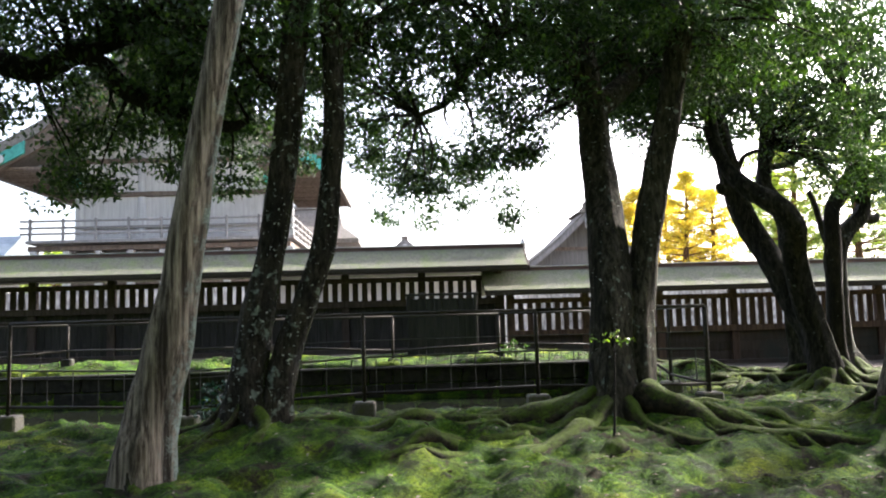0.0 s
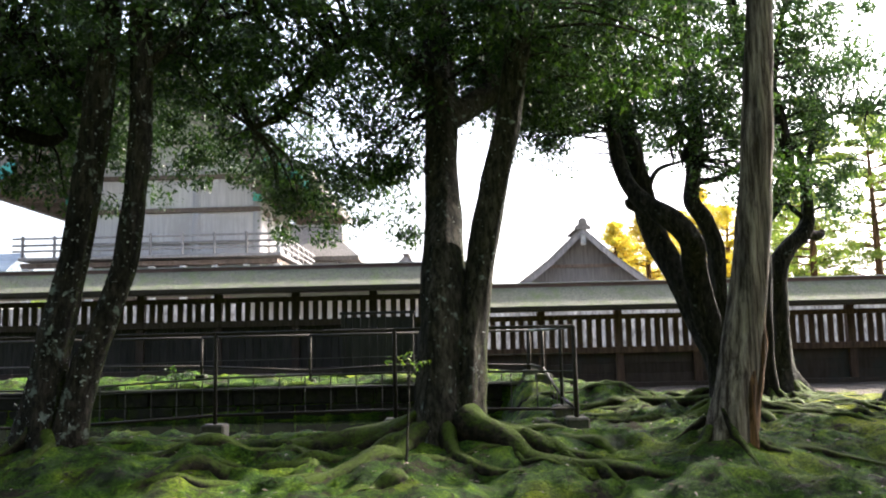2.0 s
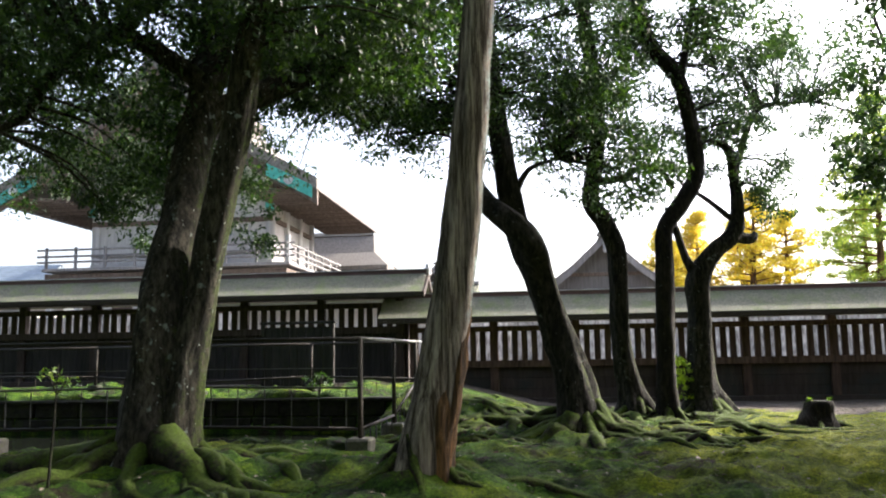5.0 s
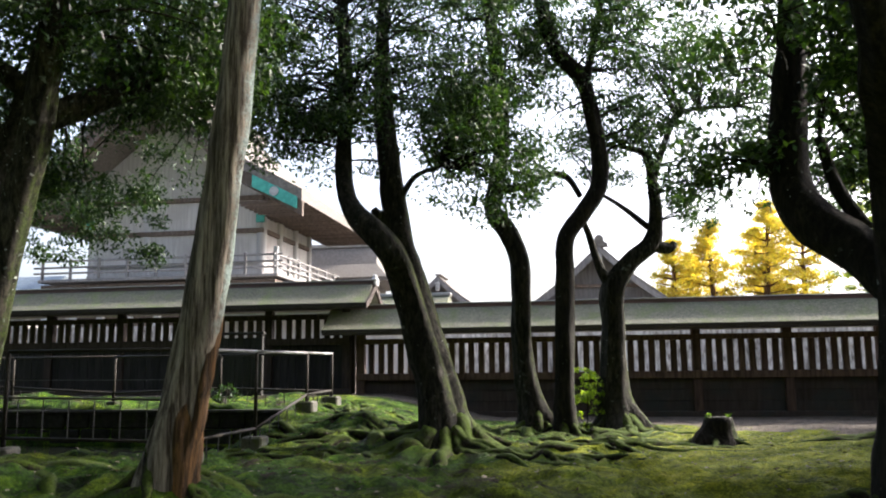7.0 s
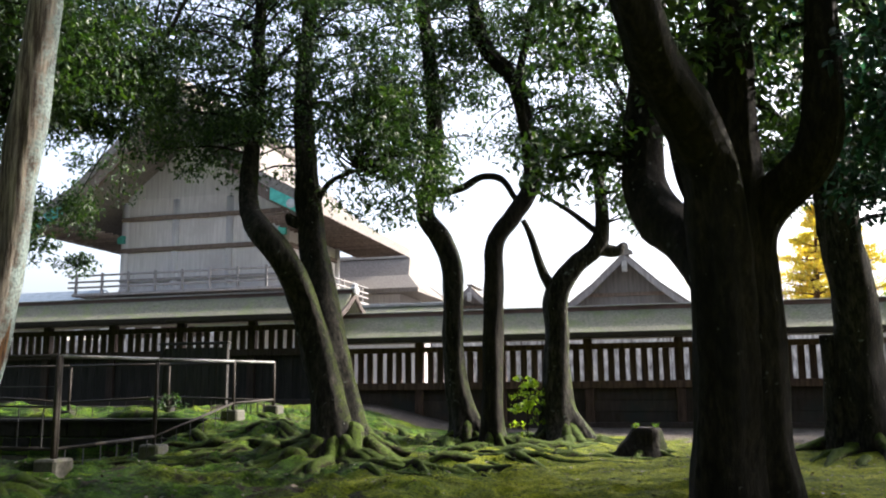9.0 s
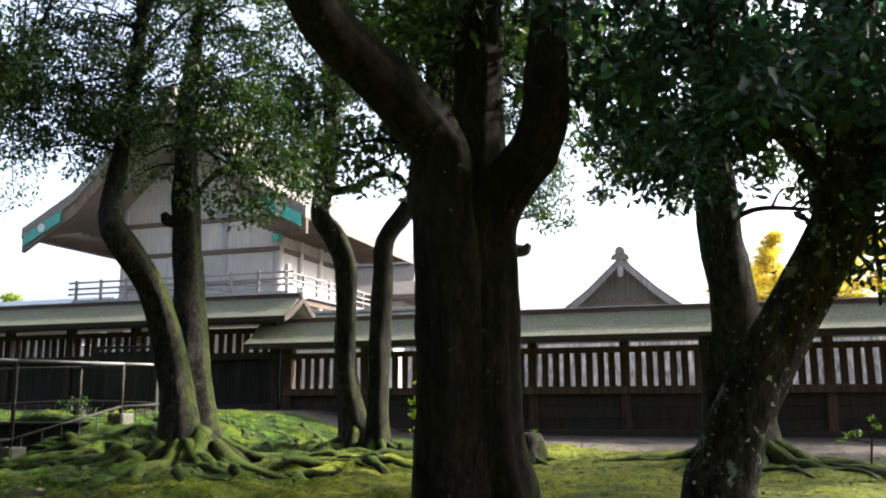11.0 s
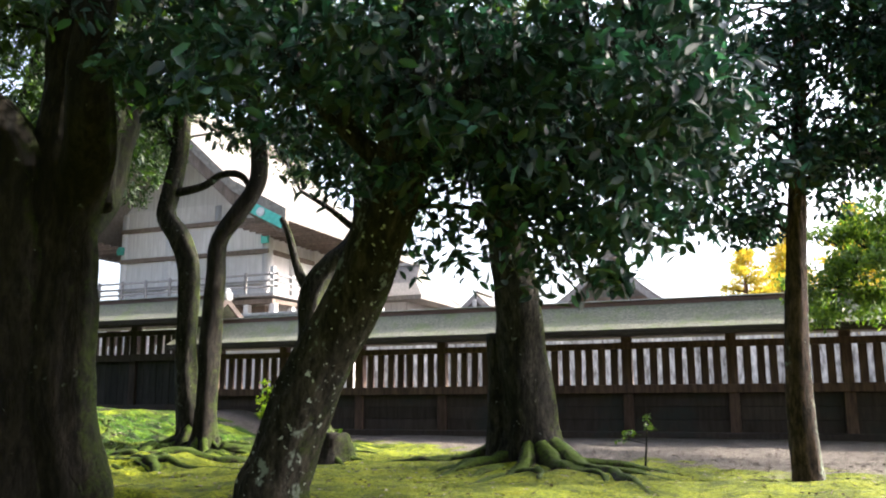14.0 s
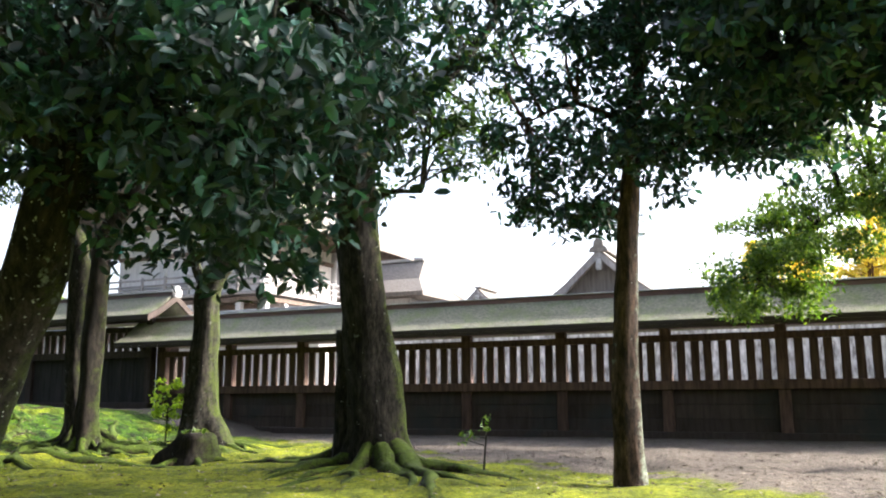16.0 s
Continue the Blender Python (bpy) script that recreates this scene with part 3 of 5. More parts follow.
# ---- buildings inside the fence ----
def gable_hall(label, x, y, half, top, drop, depth, ornament):
    """A hall whose gable faces the path: x, y of the gable's apex, half its width, the apex's height, the fall to the eaves."""
    h = thing("gabled_hall", (x, y, 0), label=label, category="building", group="inner halls")
    e = top - drop
    z1, z2 = top - 0.53 * drop - 0.12, top - 0.53 * drop - 0.55 * (0.47 * drop + 0.06) - 0.12
    part("gable_wall", prism_y(bmesh.new(), [(-half * 0.82, 0), (half * 0.82, 0), (half * 0.82, z2), (half * 0.5, z1), (0, top - 0.12), (-half * 0.5, z1), (-half * 0.82, z2)], 0.7, depth - 0.7), GABLE_WALL, h)
    for s in (-1, 1):
        part("roof_slope", prism_y(bmesh.new(), [(0, top), (0, top - 0.22), (s * half * 0.5, top - drop * 0.53 - 0.22), (s * half * 1.08, e - 0.28), (s * half * 1.08, e - 0.06), (s * half * 0.5, top - drop * 0.53)], 0, depth), HALL_ROOF, h)
        board = part("barge_board", prism_y(bmesh.new(), [(0, top - 0.12), (0, top - 0.42), (s * half * 0.5, top - drop * 0.53 - 0.42), (s * half * 1.04, e - 0.42), (s * half * 1.04, e - 0.16), (s * half * 0.5, top - drop * 0.53 - 0.12)], -0.10, -0.01), HALL_GREY, h)
    part("gable_pendant", boxed(-0.13, -0.16, top - 0.95, 0.13, -0.103, top - 0.40, 0.05), CAP, board)
    part("tie_beam", boxed(-half * 0.6, 0.6, top - drop * 0.72, half * 0.6, 0.695, top - drop * 0.72 + 0.16, 0.01), HALL_DARK, h)
    part("ridge", boxed(-0.2, 0.05, top + 0.003, 0.2, depth - 0.05, top + 0.10, 0.03), HALL_ROOF, h)
    if ornament:
        bm = prism_y(bmesh.new(), [(-0.42, top - 0.16), (0.42, top - 0.16), (0.36, top + 0.02), (0.22, top + 0.10), (0.20, top + 0.30), (0.08, top + 0.42), (-0.08, top + 0.42), (-0.20, top + 0.30), (-0.22, top + 0.10), (-0.36, top + 0.02)], -0.14, 0.04)
        part("ridge_end_ornament", bm, HALL_ROOF, h)
    return h


gable_hall("grey timber hall with a bark-roofed gable and ridge ornament", 6.28, 19.3, 3.1, 6.95, 2.75, 4.2, True)
gable_hall("small distant gabled roof with a ridge ornament", -3.02, 28.4, 2.0, 6.75, 1.75, 3, False)

# the great hall on its raised veranda
hall = thing("great_shrine_hall", (-13.4, 16, 0), label="tall weathered timber shrine hall with bark roof and veranda", category="building")
part("body", boxed(-4.3, 0, 0, 4.3, 6.6, 10.2), HALL, hall, "pale weathered board walls")
for z, hh in ((5.45, 0.3), (6.1, 0.12), (7.55, 0.22), (9.1, 0.22)):
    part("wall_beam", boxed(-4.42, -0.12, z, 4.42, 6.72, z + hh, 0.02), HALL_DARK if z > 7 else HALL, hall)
for x in (-4.25, -1.45, 1.45, 4.25):
    part("pillar", pipe((x, 0.14, 0), (x, 0.14, 10.1), 0.24, 14), HALL, hall, smooth=True)
for y in (2.2, 4.4, 6.55):
    part("pillar", pipe((4.28, y, 0), (4.28, y, 10.1), 0.22, 14), HALL, hall, smooth=True)
# dark sheet in place of the shaded openings below the veranda
part("undercroft_wall", boxed(-4.6, -0.5, 0, 4.6, -0.2, 5.0), HALL_DARK, hall, "dark panel standing for the shade under the veranda")
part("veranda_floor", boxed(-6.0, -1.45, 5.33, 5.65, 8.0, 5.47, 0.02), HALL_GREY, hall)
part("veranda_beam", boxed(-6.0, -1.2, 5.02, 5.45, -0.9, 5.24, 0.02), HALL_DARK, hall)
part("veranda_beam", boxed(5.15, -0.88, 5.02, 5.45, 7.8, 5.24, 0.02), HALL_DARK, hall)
for n in range(9):
    part("veranda_post", boxed(-5.9 + 1.4 * n, -1.2, 0, -5.62 + 1.4 * n, -0.92, 5.01, 0.02), HALL, hall)
for n in range(5):
    part("veranda_post", boxed(5.16, 0.5 + 1.7 * n, 0, 5.44, 0.78 + 1.7 * n, 5.01, 0.02), HALL, hall)
for z in (5.72, 5.98, 6.28):
    part("veranda_rail", boxed(-6.3, -1.38, z, 5.85, -1.28, z + 0.09, 0.02), HALL_GREY, hall)
    part("veranda_rail", boxed(5.48, -1.6, z + 0.003, 5.58, 8.2, z + 0.093, 0.02), HALL_GREY, hall)
for n in range(9):
    part("rail_post", boxed(-5.9 + 1.42 * n, -1.39, 5.45, -5.8 + 1.42 * n, -1.27, 6.44, 0.01), HALL_GREY, hall)
for n in range(7):
    part("rail_post", boxed(5.47, -1.2 + 1.4 * n, 5.45, 5.59, -1.1 + 1.4 * n, 6.44, 0.01), HALL_GREY, hall)
part("rail_post", boxed(5.43, -1.43, 5.45, 5.63, -1.23, 6.68, 0.03), CAP, hall)
for s in (-1, 1):
    curve = [(0, 14.6), (s * 2.2, 12.5), (s * 4.6, 10.3), (s * 7.4, 8.75)]
    outline = curve + [(x, z - 0.5) for x, z in curve[::-1]]
    part("roof_slope", prism_y(bmesh.new(), outline, -3.4, 10.2), HALL_ROOF, hall)
    edge_line = [(x, z - 0.52) for x, z in curve]
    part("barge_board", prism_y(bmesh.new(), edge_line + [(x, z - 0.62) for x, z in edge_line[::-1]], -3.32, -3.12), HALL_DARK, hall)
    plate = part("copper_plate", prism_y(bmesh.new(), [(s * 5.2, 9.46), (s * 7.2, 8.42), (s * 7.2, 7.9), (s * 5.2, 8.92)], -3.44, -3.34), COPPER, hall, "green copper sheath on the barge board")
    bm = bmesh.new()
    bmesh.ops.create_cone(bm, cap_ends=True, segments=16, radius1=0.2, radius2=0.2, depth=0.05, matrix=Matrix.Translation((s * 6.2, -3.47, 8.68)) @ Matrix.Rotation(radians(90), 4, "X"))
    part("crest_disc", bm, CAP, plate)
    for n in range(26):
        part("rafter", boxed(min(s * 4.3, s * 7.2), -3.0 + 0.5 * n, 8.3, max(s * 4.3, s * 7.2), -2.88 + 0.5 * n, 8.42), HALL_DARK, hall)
    part("bracket_plate", boxed(s * 4.3 - 0.2, -0.28, 8.0, s * 4.3 + 0.2, -0.13, 8.4, 0.02), COPPER, hall, "green copper plate")
part("ridge", boxed(-0.5, -3.2, 14.4, 0.5, 10, 15.1, 0.1), HALL_ROOF, hall)
part("gable_field", prism_y(bmesh.new(), [(-4.3, 10.2), (4.3, 10.2), (0.0, 13.6)], 0.0, 6.5), HALL, hall)

# hip-roofed hall behind it and a low corridor roof
mid = thing("hip_roofed_hall", (-10.0, 30, 0), label="distant hall with a pale bark hip roof", category="building", group="inner halls")
part("wall", boxed(-5, -2.2, 0, 2.9, 2.2, 6.4), HALL, mid)
bm = bmesh.new()
prism_x(bm, [(-3.3, 6.35), (-3.3, 6.6), (-1.4, 7.6), (0, 8.9), (1.4, 7.6), (3.3, 6.6), (3.3, 6.35)], -6.0, 4.3)
for vert in bm.verts:
    if vert.co.x > 3 and vert.co.z > 7:
        vert.co.x = 2.85 + 0.25 * (8.9 - vert.co.z)
part("roof", bm, HALL_ROOF, mid)
part("ridge", boxed(-6, -0.2, 8.85, 2.9, 0.2, 9.1, 0.05), CAP, mid)
cor = thing("corridor_roof", (-3.0, 7.2, 0), label="low bark-roofed corridor inside the fence", category="building", group="inner halls")
part("wall", boxed(-4.2, -0.5, 0, 3.2, 0.5, 3.1), HALL, cor)
part("roof", prism_x(bmesh.new(), [(-1.2, 3.0), (-1.2, 3.12), (0, 3.62), (1.2, 3.12), (1.2, 3.0)], -4.6, 4.1), THATCH, cor)
part("ridge_cap", boxed(-4.65, -0.16, 3.58, 4.15, 0.16, 3.70, 0.02), CAP, cor)
lowh = thing("low_roofed_hall", (-31, 22, 0), label="low hall with a pale blue-grey roof", category="building", group="inner halls")
part("wall", boxed(-7, -2, 0, 7, 2, 4.6), HALL, lowh)
part("roof", prism_x(bmesh.new(), [(-3, 4.5), (-3, 4.7), (0, 6.6), (3, 4.7), (3, 4.5)], -8, 8), BLUE_ROOF, lowh)
# pale inner wall of the court
inner = thing("inner_wall", (0, 10.5, 0), label="pale weathered plank wall round the inner court", category="wall", kind="structure")
for n in range(60):
    part("plank", boxed(-34 + 1.2 * n + 0.01, 0, 0, -34 + 1.2 * (n + 1) - 0.01, 0.08 + 0.02 * (n % 2), 3.0), PALE, inner)
tagged(new("court_gravel", mesh_of("court_gravel", boxed(-40, 0.9, -0.3, 45, 10.4, 0.62), GRAVEL)), "pale raked gravel of the inner court", "gravel", kind="structure")


# ---- trees ----
def leaf_cloud(name, clumps, count, size, material, parent, seed, droop=0.5, label="", flat=False, oval=False):
    """A crown of folded leaves in clumps of (x, y, z, radius)."""
    g = np.random.default_rng(seed)
    c = np.array(clumps, float)
    n = len(c) * count
    which = np.repeat(np.arange(len(c)), count)
    d = g.normal(size=(n, 3))
    d /= np.linalg.norm(d, axis=1, keepdims=True)
    d *= g.random((n, 1)) ** 0.45
    d[:, 2] *= 0.62
    p = c[which, :3] + d * c[which, 3:4]
    axis = g.normal(size=(n, 3)) + 0.8 * d
    axis[:, 2] -= droop
    if flat:
        axis[:, 2] *= 0.12
    axis /= np.linalg.norm(axis, axis=1, keepdims=True)
    other = np.cross(axis, g.normal(size=(n, 3)) * (0.25 if flat else 1.0) + np.array([0, 0, 1.2]))
    other /= np.linalg.norm(other, axis=1, keepdims=True) + 1e-9
    up = np.cross(other, axis)
    s = size * g.uniform(0.65, 1.3, (n, 1))
    a, tip = p - axis * s * 0.5, p + axis * s * 0.5 - up * s * 0.08
    l, r = p + other * s * 0.23 + up * s * 0.09 - axis * s * 0.05, p - other * s * 0.23 + up * s * 0.09 - axis * s * 0.05
    if oval:
        side, fold = other * s * 0.20 + up * s * 0.05, axis * s * 0.22
        back = other * s * -0.20 + up * s * 0.05
        co = np.stack([a, p + side - fold, p + side + fold * 0.8, tip, p + back + fold * 0.8, p + back - fold], 1).reshape(-1, 3)
        k = np.arange(n) * 6
        tri = np.stack([k, k + 2, k + 1, k, k + 3, k + 2, k, k + 4, k + 3, k, k + 5, k + 4], 1).reshape(-1, 3)
    else:
        co = np.stack([a, l, tip, r], 1).reshape(-1, 3)
        k = np.arange(n) * 4
        tri = np.stack([k, k + 2, k + 1, k, k + 3, k + 2], 1).reshape(-1, 3)
    me = bpy.data.meshes.new(name)
    me.vertices.add(len(co))
    me.vertices.foreach_set("co", co.ravel())
    me.loops.add(tri.size)
    me.loops.foreach_set("vertex_index", tri.ravel().astype(np.int32))
    me.polygons.add(len(tri))
    me.polygons.foreach_set("loop_start", np.arange(0, tri.size, 3, dtype=np.int32))
    me.update(calc_edges=True)
    me.materials.append(material)
    ob = new(name, me)
    ob.parent = parent
    return tagged(ob, label) if label else ob


def clumps_round(limbs, boxes, seed, spread, density, low):
    """Clump centres round the outer limbs and in boxes (x0, y0, z0, x1, y1, z1, number)."""
    g = random.Random(seed)
    out = []
    for limb in limbs:
        for q in spline(limb, 4):
            if q.z > low:
                for _ in range(density):
                    out.append((q.x + g.gauss(0, spread), q.y + g.gauss(0, spread), max(low, q.z + abs(g.gauss(0, spread * 0.7))), g.uniform(0.22, 0.5)))
    for x0, y0, z0, x1, y1, z1, n in boxes:
        for _ in range(int(n * 1.35)):
            u, v_, w = g.random(), g.random(), g.random()
            sag = 0.35 * noise.noise(Vector((x0 + u * (x1 - x0), y0 + v_ * (y1 - y0), 3.0)) * 0.9)
            out.append((x0 + u * (x1 - x0), y0 + v_ * (y1 - y0), z0 + sag + w * (z1 - z0), g.uniform(0.2, 0.48)))
    return out


def surface_root(x, y, a, length, rad, g, lift):
    """A root that leaves the trunk at a height, dives to the ground and creeps over it half buried."""
    pts = []
    for k in range(9):
        s = k / 8
        if k:
            a += g.uniform(-0.38, 0.38)
            x, y = x + length / 8 * math.cos(a), y + length / 8 * math.sin(a)
        r = rad * (1.15 - s) ** 0.8 * g.uniform(0.85, 1.12) + 0.008
        z = ground_height(x, y) + lift * max(0, 1 - 3.2 * s) ** 1.5 - 0.30 * r + g.uniform(-0.3, 0.25) * r - 0.05 * s ** 3
        pts.append((x, y, z, r))
    return pts


def tree(label, trunks, limbs, boxes, bark, leaf, leaf_size, per, seed, roots=6, root_len=1.6, spread=0.7, density=2, low=3.0, name="tree", flare=0.6):
    x, y = trunks[0][0][0], trunks[0][0][1]
    base = ground_height(x, y)
    t = thing(name, (x, y, base), label=label, category="tree")
    shift = Matrix.Translation((-x, -y, -base))
    for n, points in enumerate(trunks):
        px, py, pz, pr = points[0]
        foot = min(pz - 0.05, ground_height(px, py) - 0.12) - 0.3
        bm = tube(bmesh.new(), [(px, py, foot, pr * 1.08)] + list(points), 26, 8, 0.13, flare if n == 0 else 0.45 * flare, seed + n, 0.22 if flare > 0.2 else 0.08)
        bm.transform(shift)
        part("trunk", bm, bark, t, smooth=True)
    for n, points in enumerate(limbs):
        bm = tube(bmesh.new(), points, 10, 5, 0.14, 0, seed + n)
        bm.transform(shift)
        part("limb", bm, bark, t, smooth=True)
    g = random.Random(seed)
    r0 = trunks[0][0][3]
    for n in range(roots):
        a = 2 * math.pi * (n + g.uniform(-0.3, 0.3)) / roots
        length, rad = root_len * g.uniform(0.55, 1.3), r0 * g.choice((0.14, 0.18, 0.24, 0.33))
        pts = surface_root(x + 0.5 * r0 * math.cos(a), y + 0.5 * r0 * math.sin(a), a, length, rad, g, g.uniform(0.10, 0.30))
        bm = tube(bmesh.new(), pts, 9, 4, 0.3, 0, seed + n)
        q = pts[3]
        if rad > 0.16 * r0:
            tube(bm, surface_root(q[0], q[1], a + g.choice((-0.7, 0.7)), 0.6 * length, q[3] * 0.8, g, -0.02), 7, 3, 0.3, 0, seed + n)
        bm.transform(shift)
        part("root", bm, ROOT, t, "moss-covered surface root", smooth=True)
    cl = clumps_round([l for l in list(trunks) + list(limbs)], boxes, seed, spread, density, low)
    if cl:
        ends = [q for l in list(trunks) + list(limbs) for q in spline(l, 3) if q.z > low - 1]
        bm = bmesh.new()
        for c in cl[::2]:
            v0 = Vector(c[:3])
            q = min(ends, key=lambda e: (e.to_3d() - v0).length)
            if 0.2 < (q.to_3d() - v0).length < 3.0:
                m = (q.to_3d() + v0) / 2 + Vector((g.uniform(-0.15, 0.15), g.uniform(-0.15, 0.15), 0.12))
                tube(bm, [(*q.to_3d(), 0.022), (*m, 0.014), (*v0, 0.005)], 4, 3)
        bm.transform(shift)
        tagged(part("branchwork", bm, bark, t), kind="stuff")
        moved = [(c[0] - x, c[1] - y, c[2] - base, c[3]) for c in cl]
        tagged(leaf_cloud("crown", moved, int(per * 1.35), leaf_size, leaf, t, seed, oval=leaf is LEAF_TEAL), kind="stuff")
    return t


# cedar poles
tree("straight cedar trunk with grey fibrous bark",
     [[(-4.73, -15.26, 0.15, 0.248), (-4.64, -15.26, 0.74, 0.203), (-4.53, -15.27, 1.18, 0.181), (-4.38, -15.27, 2.08, 0.14), (-4.22, -15.28, 3.01, 0.126), (-4.05, -15.29, 3.95, 0.117), (-3.75, -15.3, 6.0, 0.1), (-3.4, -15.3, 8.5, 0.07)]],
     [], [(-5.2, -16.2, 6.2, -2.2, -14.2, 9.0, 40)], CEDAR, LEAF, 0.09, 60, 11, 4, 0.5, 0.6, 0, 6.0, "cedar_tree", 0.2)
cedar = tree("straight cedar trunk with grey bark stripped to red wood",
     [[(2.13, -13.79, -0.11, 0.235), (2.37, -13.78, 1.07, 0.18), (2.50, -13.77, 1.77, 0.164), (2.63, -13.77, 2.8, 0.151), (2.71, -13.76, 3.59, 0.141), (2.78, -13.76, 4.52, 0.131), (2.9, -13.75, 6.5, 0.11), (3.0, -13.7, 8.6, 0.07)]],
     [], [(1.5, -14.8, 6.2, 4.4, -12.6, 9.0, 40)], CEDAR, LEAF, 0.09, 60, 12, 5, 0.6, 0.6, 0, 6.0, "cedar_tree", 0.2)
bm = tube(bmesh.new(), [(2.31, -13.85, -0.05, 0.155), (2.38, -13.83, 0.35, 0.125), (2.44, -13.82, 0.8, 0.11), (2.50, -13.81, 1.2, 0.093), (2.55, -13.80, 1.5, 0.078), (2.60, -13.78, 1.75, 0.05), (2.62, -13.76, 2.0, 0.02)], 24, 10, 0.5, 0, 3, 0.25)
bm.transform(Matrix.Translation(-cedar.location))
part("stripped_patch", bm, CEDAR_RED, cedar, "reddish wood where the bark has peeled", smooth=True)
# slim pole by the fence
tree("slender straight tree with lichened reddish bark and drooping leaves",
     [[(12.96, -8.05, 0.0, 0.15), (12.93, -8.0, 0.87, 0.122), (12.96, -7.98, 1.6, 0.112), (13.02, -7.98, 2.46, 0.10), (13.10, -7.96, 3.29, 0.079), (13.18, -7.93, 4.15, 0.068), (13.22, -7.91, 4.98, 0.058), (13.3, -7.9, 6.5, 0.04)]],
     [[(13.1, -7.97, 3.0, 0.035), (13.6, -7.7, 3.3, 0.025), (14.2, -7.5, 3.2, 0.012)], [(13.12, -7.96, 3.4, 0.03), (12.6, -8.1, 3.7, 0.02), (12.1, -8.2, 3.55, 0.01)]],
     [(11.9, -8.9, 2.75, 14.6, -7.2, 3.6, 40), (11.8, -9.0, 3.6, 15.2, -6.8, 6.4, 90)], BARK_POLE, LEAF_TEAL, 0.10, 60, 13, 0, 0.4, 0.45, 1, 2.9, "tree", 0.1)

# broad-leaved trees
tree("twin-trunked evergreen with white lichen on dark bark",
     [[(-4.24, -13.62, 0.35, 0.214), (-4.18, -13.62, 1.15, 0.169), (-4.01, -13.63, 1.99, 0.135), (-3.88, -13.63, 2.85, 0.135), (-3.78, -13.63, 3.73, 0.13), (-3.69, -13.64, 4.62, 0.13), (-3.5, -13.6, 6.2, 0.09)],
      [(-4.0, -13.63, 0.4, 0.169), (-3.84, -13.63, 1.03, 0.141), (-3.64, -13.64, 1.58, 0.119), (-3.46, -13.65, 2.15, 0.119), (-3.36, -13.65, 3.13, 0.113), (-3.35, -13.65, 4.01, 0.107), (-3.37, -13.65, 4.61, 0.107), (-3.3, -13.7, 6.0, 0.07)]],
     [[(-3.8, -13.63, 3.6, 0.06), (-4.4, -13.2, 4.1, 0.045), (-5.2, -12.8, 4.3, 0.025)], [(-3.36, -13.65, 4.0, 0.06), (-2.8, -13.3, 4.6, 0.04), (-2.2, -12.9, 4.9, 0.02)]],
     [(-6.2, -14.8, 4.3, -1.9, -11.6, 6.4, 105), (-5.4, -13.4, 3.2, -4.2, -12.2, 4.2, 18), (-2.9, -14.4, 3.9, -1.2, -12.0, 5.0, 10)], BARK_LICHEN, LEAF, 0.085, 80, 21, 7, 1.1, 0.7, 2, 3.6, "evergreen_tree")
tree("twin-trunked evergreen with mossy grey bark and spreading roots",
     [[(-0.46, -13.1, 0.12, 0.35), (-0.46, -13.1, 0.6, 0.27), (-0.45, -13.05, 1.1, 0.235), (-0.41, -12.95, 1.8, 0.225), (-0.39, -12.72, 2.4, 0.215), (-0.39, -12.52, 3.0, 0.20), (-0.39, -12.32, 3.6, 0.19), (-0.40, -12.07, 4.2, 0.19), (-0.41, -11.85, 4.8, 0.18), (-0.5, -11.6, 6.3, 0.11)],
      [(-0.2, -13.05, 0.5, 0.20), (-0.13, -12.98, 1.2, 0.165), (-0.05, -12.92, 1.8, 0.155), (0.06, -12.93, 2.4, 0.155), (0.19, -12.94, 3.0, 0.145), (0.33, -12.98, 3.6, 0.135), (0.43, -13.03, 4.2, 0.13), (0.53, -13.06, 4.8, 0.125), (0.75, -13.0, 6.3, 0.08)]],
     [[(-0.42, -12.2, 4.2, 0.121), (-0.82, -12.3, 4.5, 0.108), (-1.27, -12.5, 4.71, 0.089), (-1.61, -12.6, 4.51, 0.076), (-1.91, -12.65, 4.12, 0.057), (-2.15, -12.64, 3.79, 0.045), (-2.48, -12.63, 3.64, 0.025)],
      [(-0.39, -12.3, 3.72, 0.15), (-0.1, -12.0, 3.98, 0.15), (0.25, -11.6, 4.3, 0.145), (0.5, -11.3, 4.52, 0.135), (0.62, -10.5, 4.9, 0.11), (0.8, -9.5, 5.3, 0.06)],
      [(0.25, -11.6, 4.3, 0.10), (0.2, -11.5, 4.9, 0.085), (0.3, -11.4, 5.8, 0.06)]],
     # the last box is upper crown out of view, added to block skylight
     [(-2.9, -13.6, 3.8, -0.6, -11.2, 4.7, 24), (-3.0, -14.2, 4.9, 2.2, -10.8, 6.8, 95), (-1.9, -11.6, 3.4, -0.9, -10.6, 4.0, 12), (-3.2, -10.8, 3.0, -0.9, -7.6, 4.2, 56), (-4.8, -11.0, 4.2, 1.4, -7.4, 6.6, 110), (-6.4, -10.6, 3.6, -2.6, -8.0, 4.8, 48), (-7.4, -11.6, 4.3, -3.4, -8.2, 6.6, 85), (-1.2, -11.6, 4.5, 1.6, -9.6, 5.8, 72), (0.2, -11.6, 4.2, 1.7, -10.4, 5.0, 26), (0.3, -13.4, 4.0, 2.3, -11.6, 5.2, 42), (-1.2, -13.6, 4.3, 0.6, -12.2, 5.4, 26), (-6.5, -11.5, 4.1, -2.5, -8.0, 5.6, 50), (-5.5, -14.6, 6.8, 3.0, -8.0, 9.4, 200)],
     BARK_MOSSY, LEAF, 0.08, 80, 22, 9, 2.5, 0.55, 1, 4.2, "evergreen_tree", 0.55)
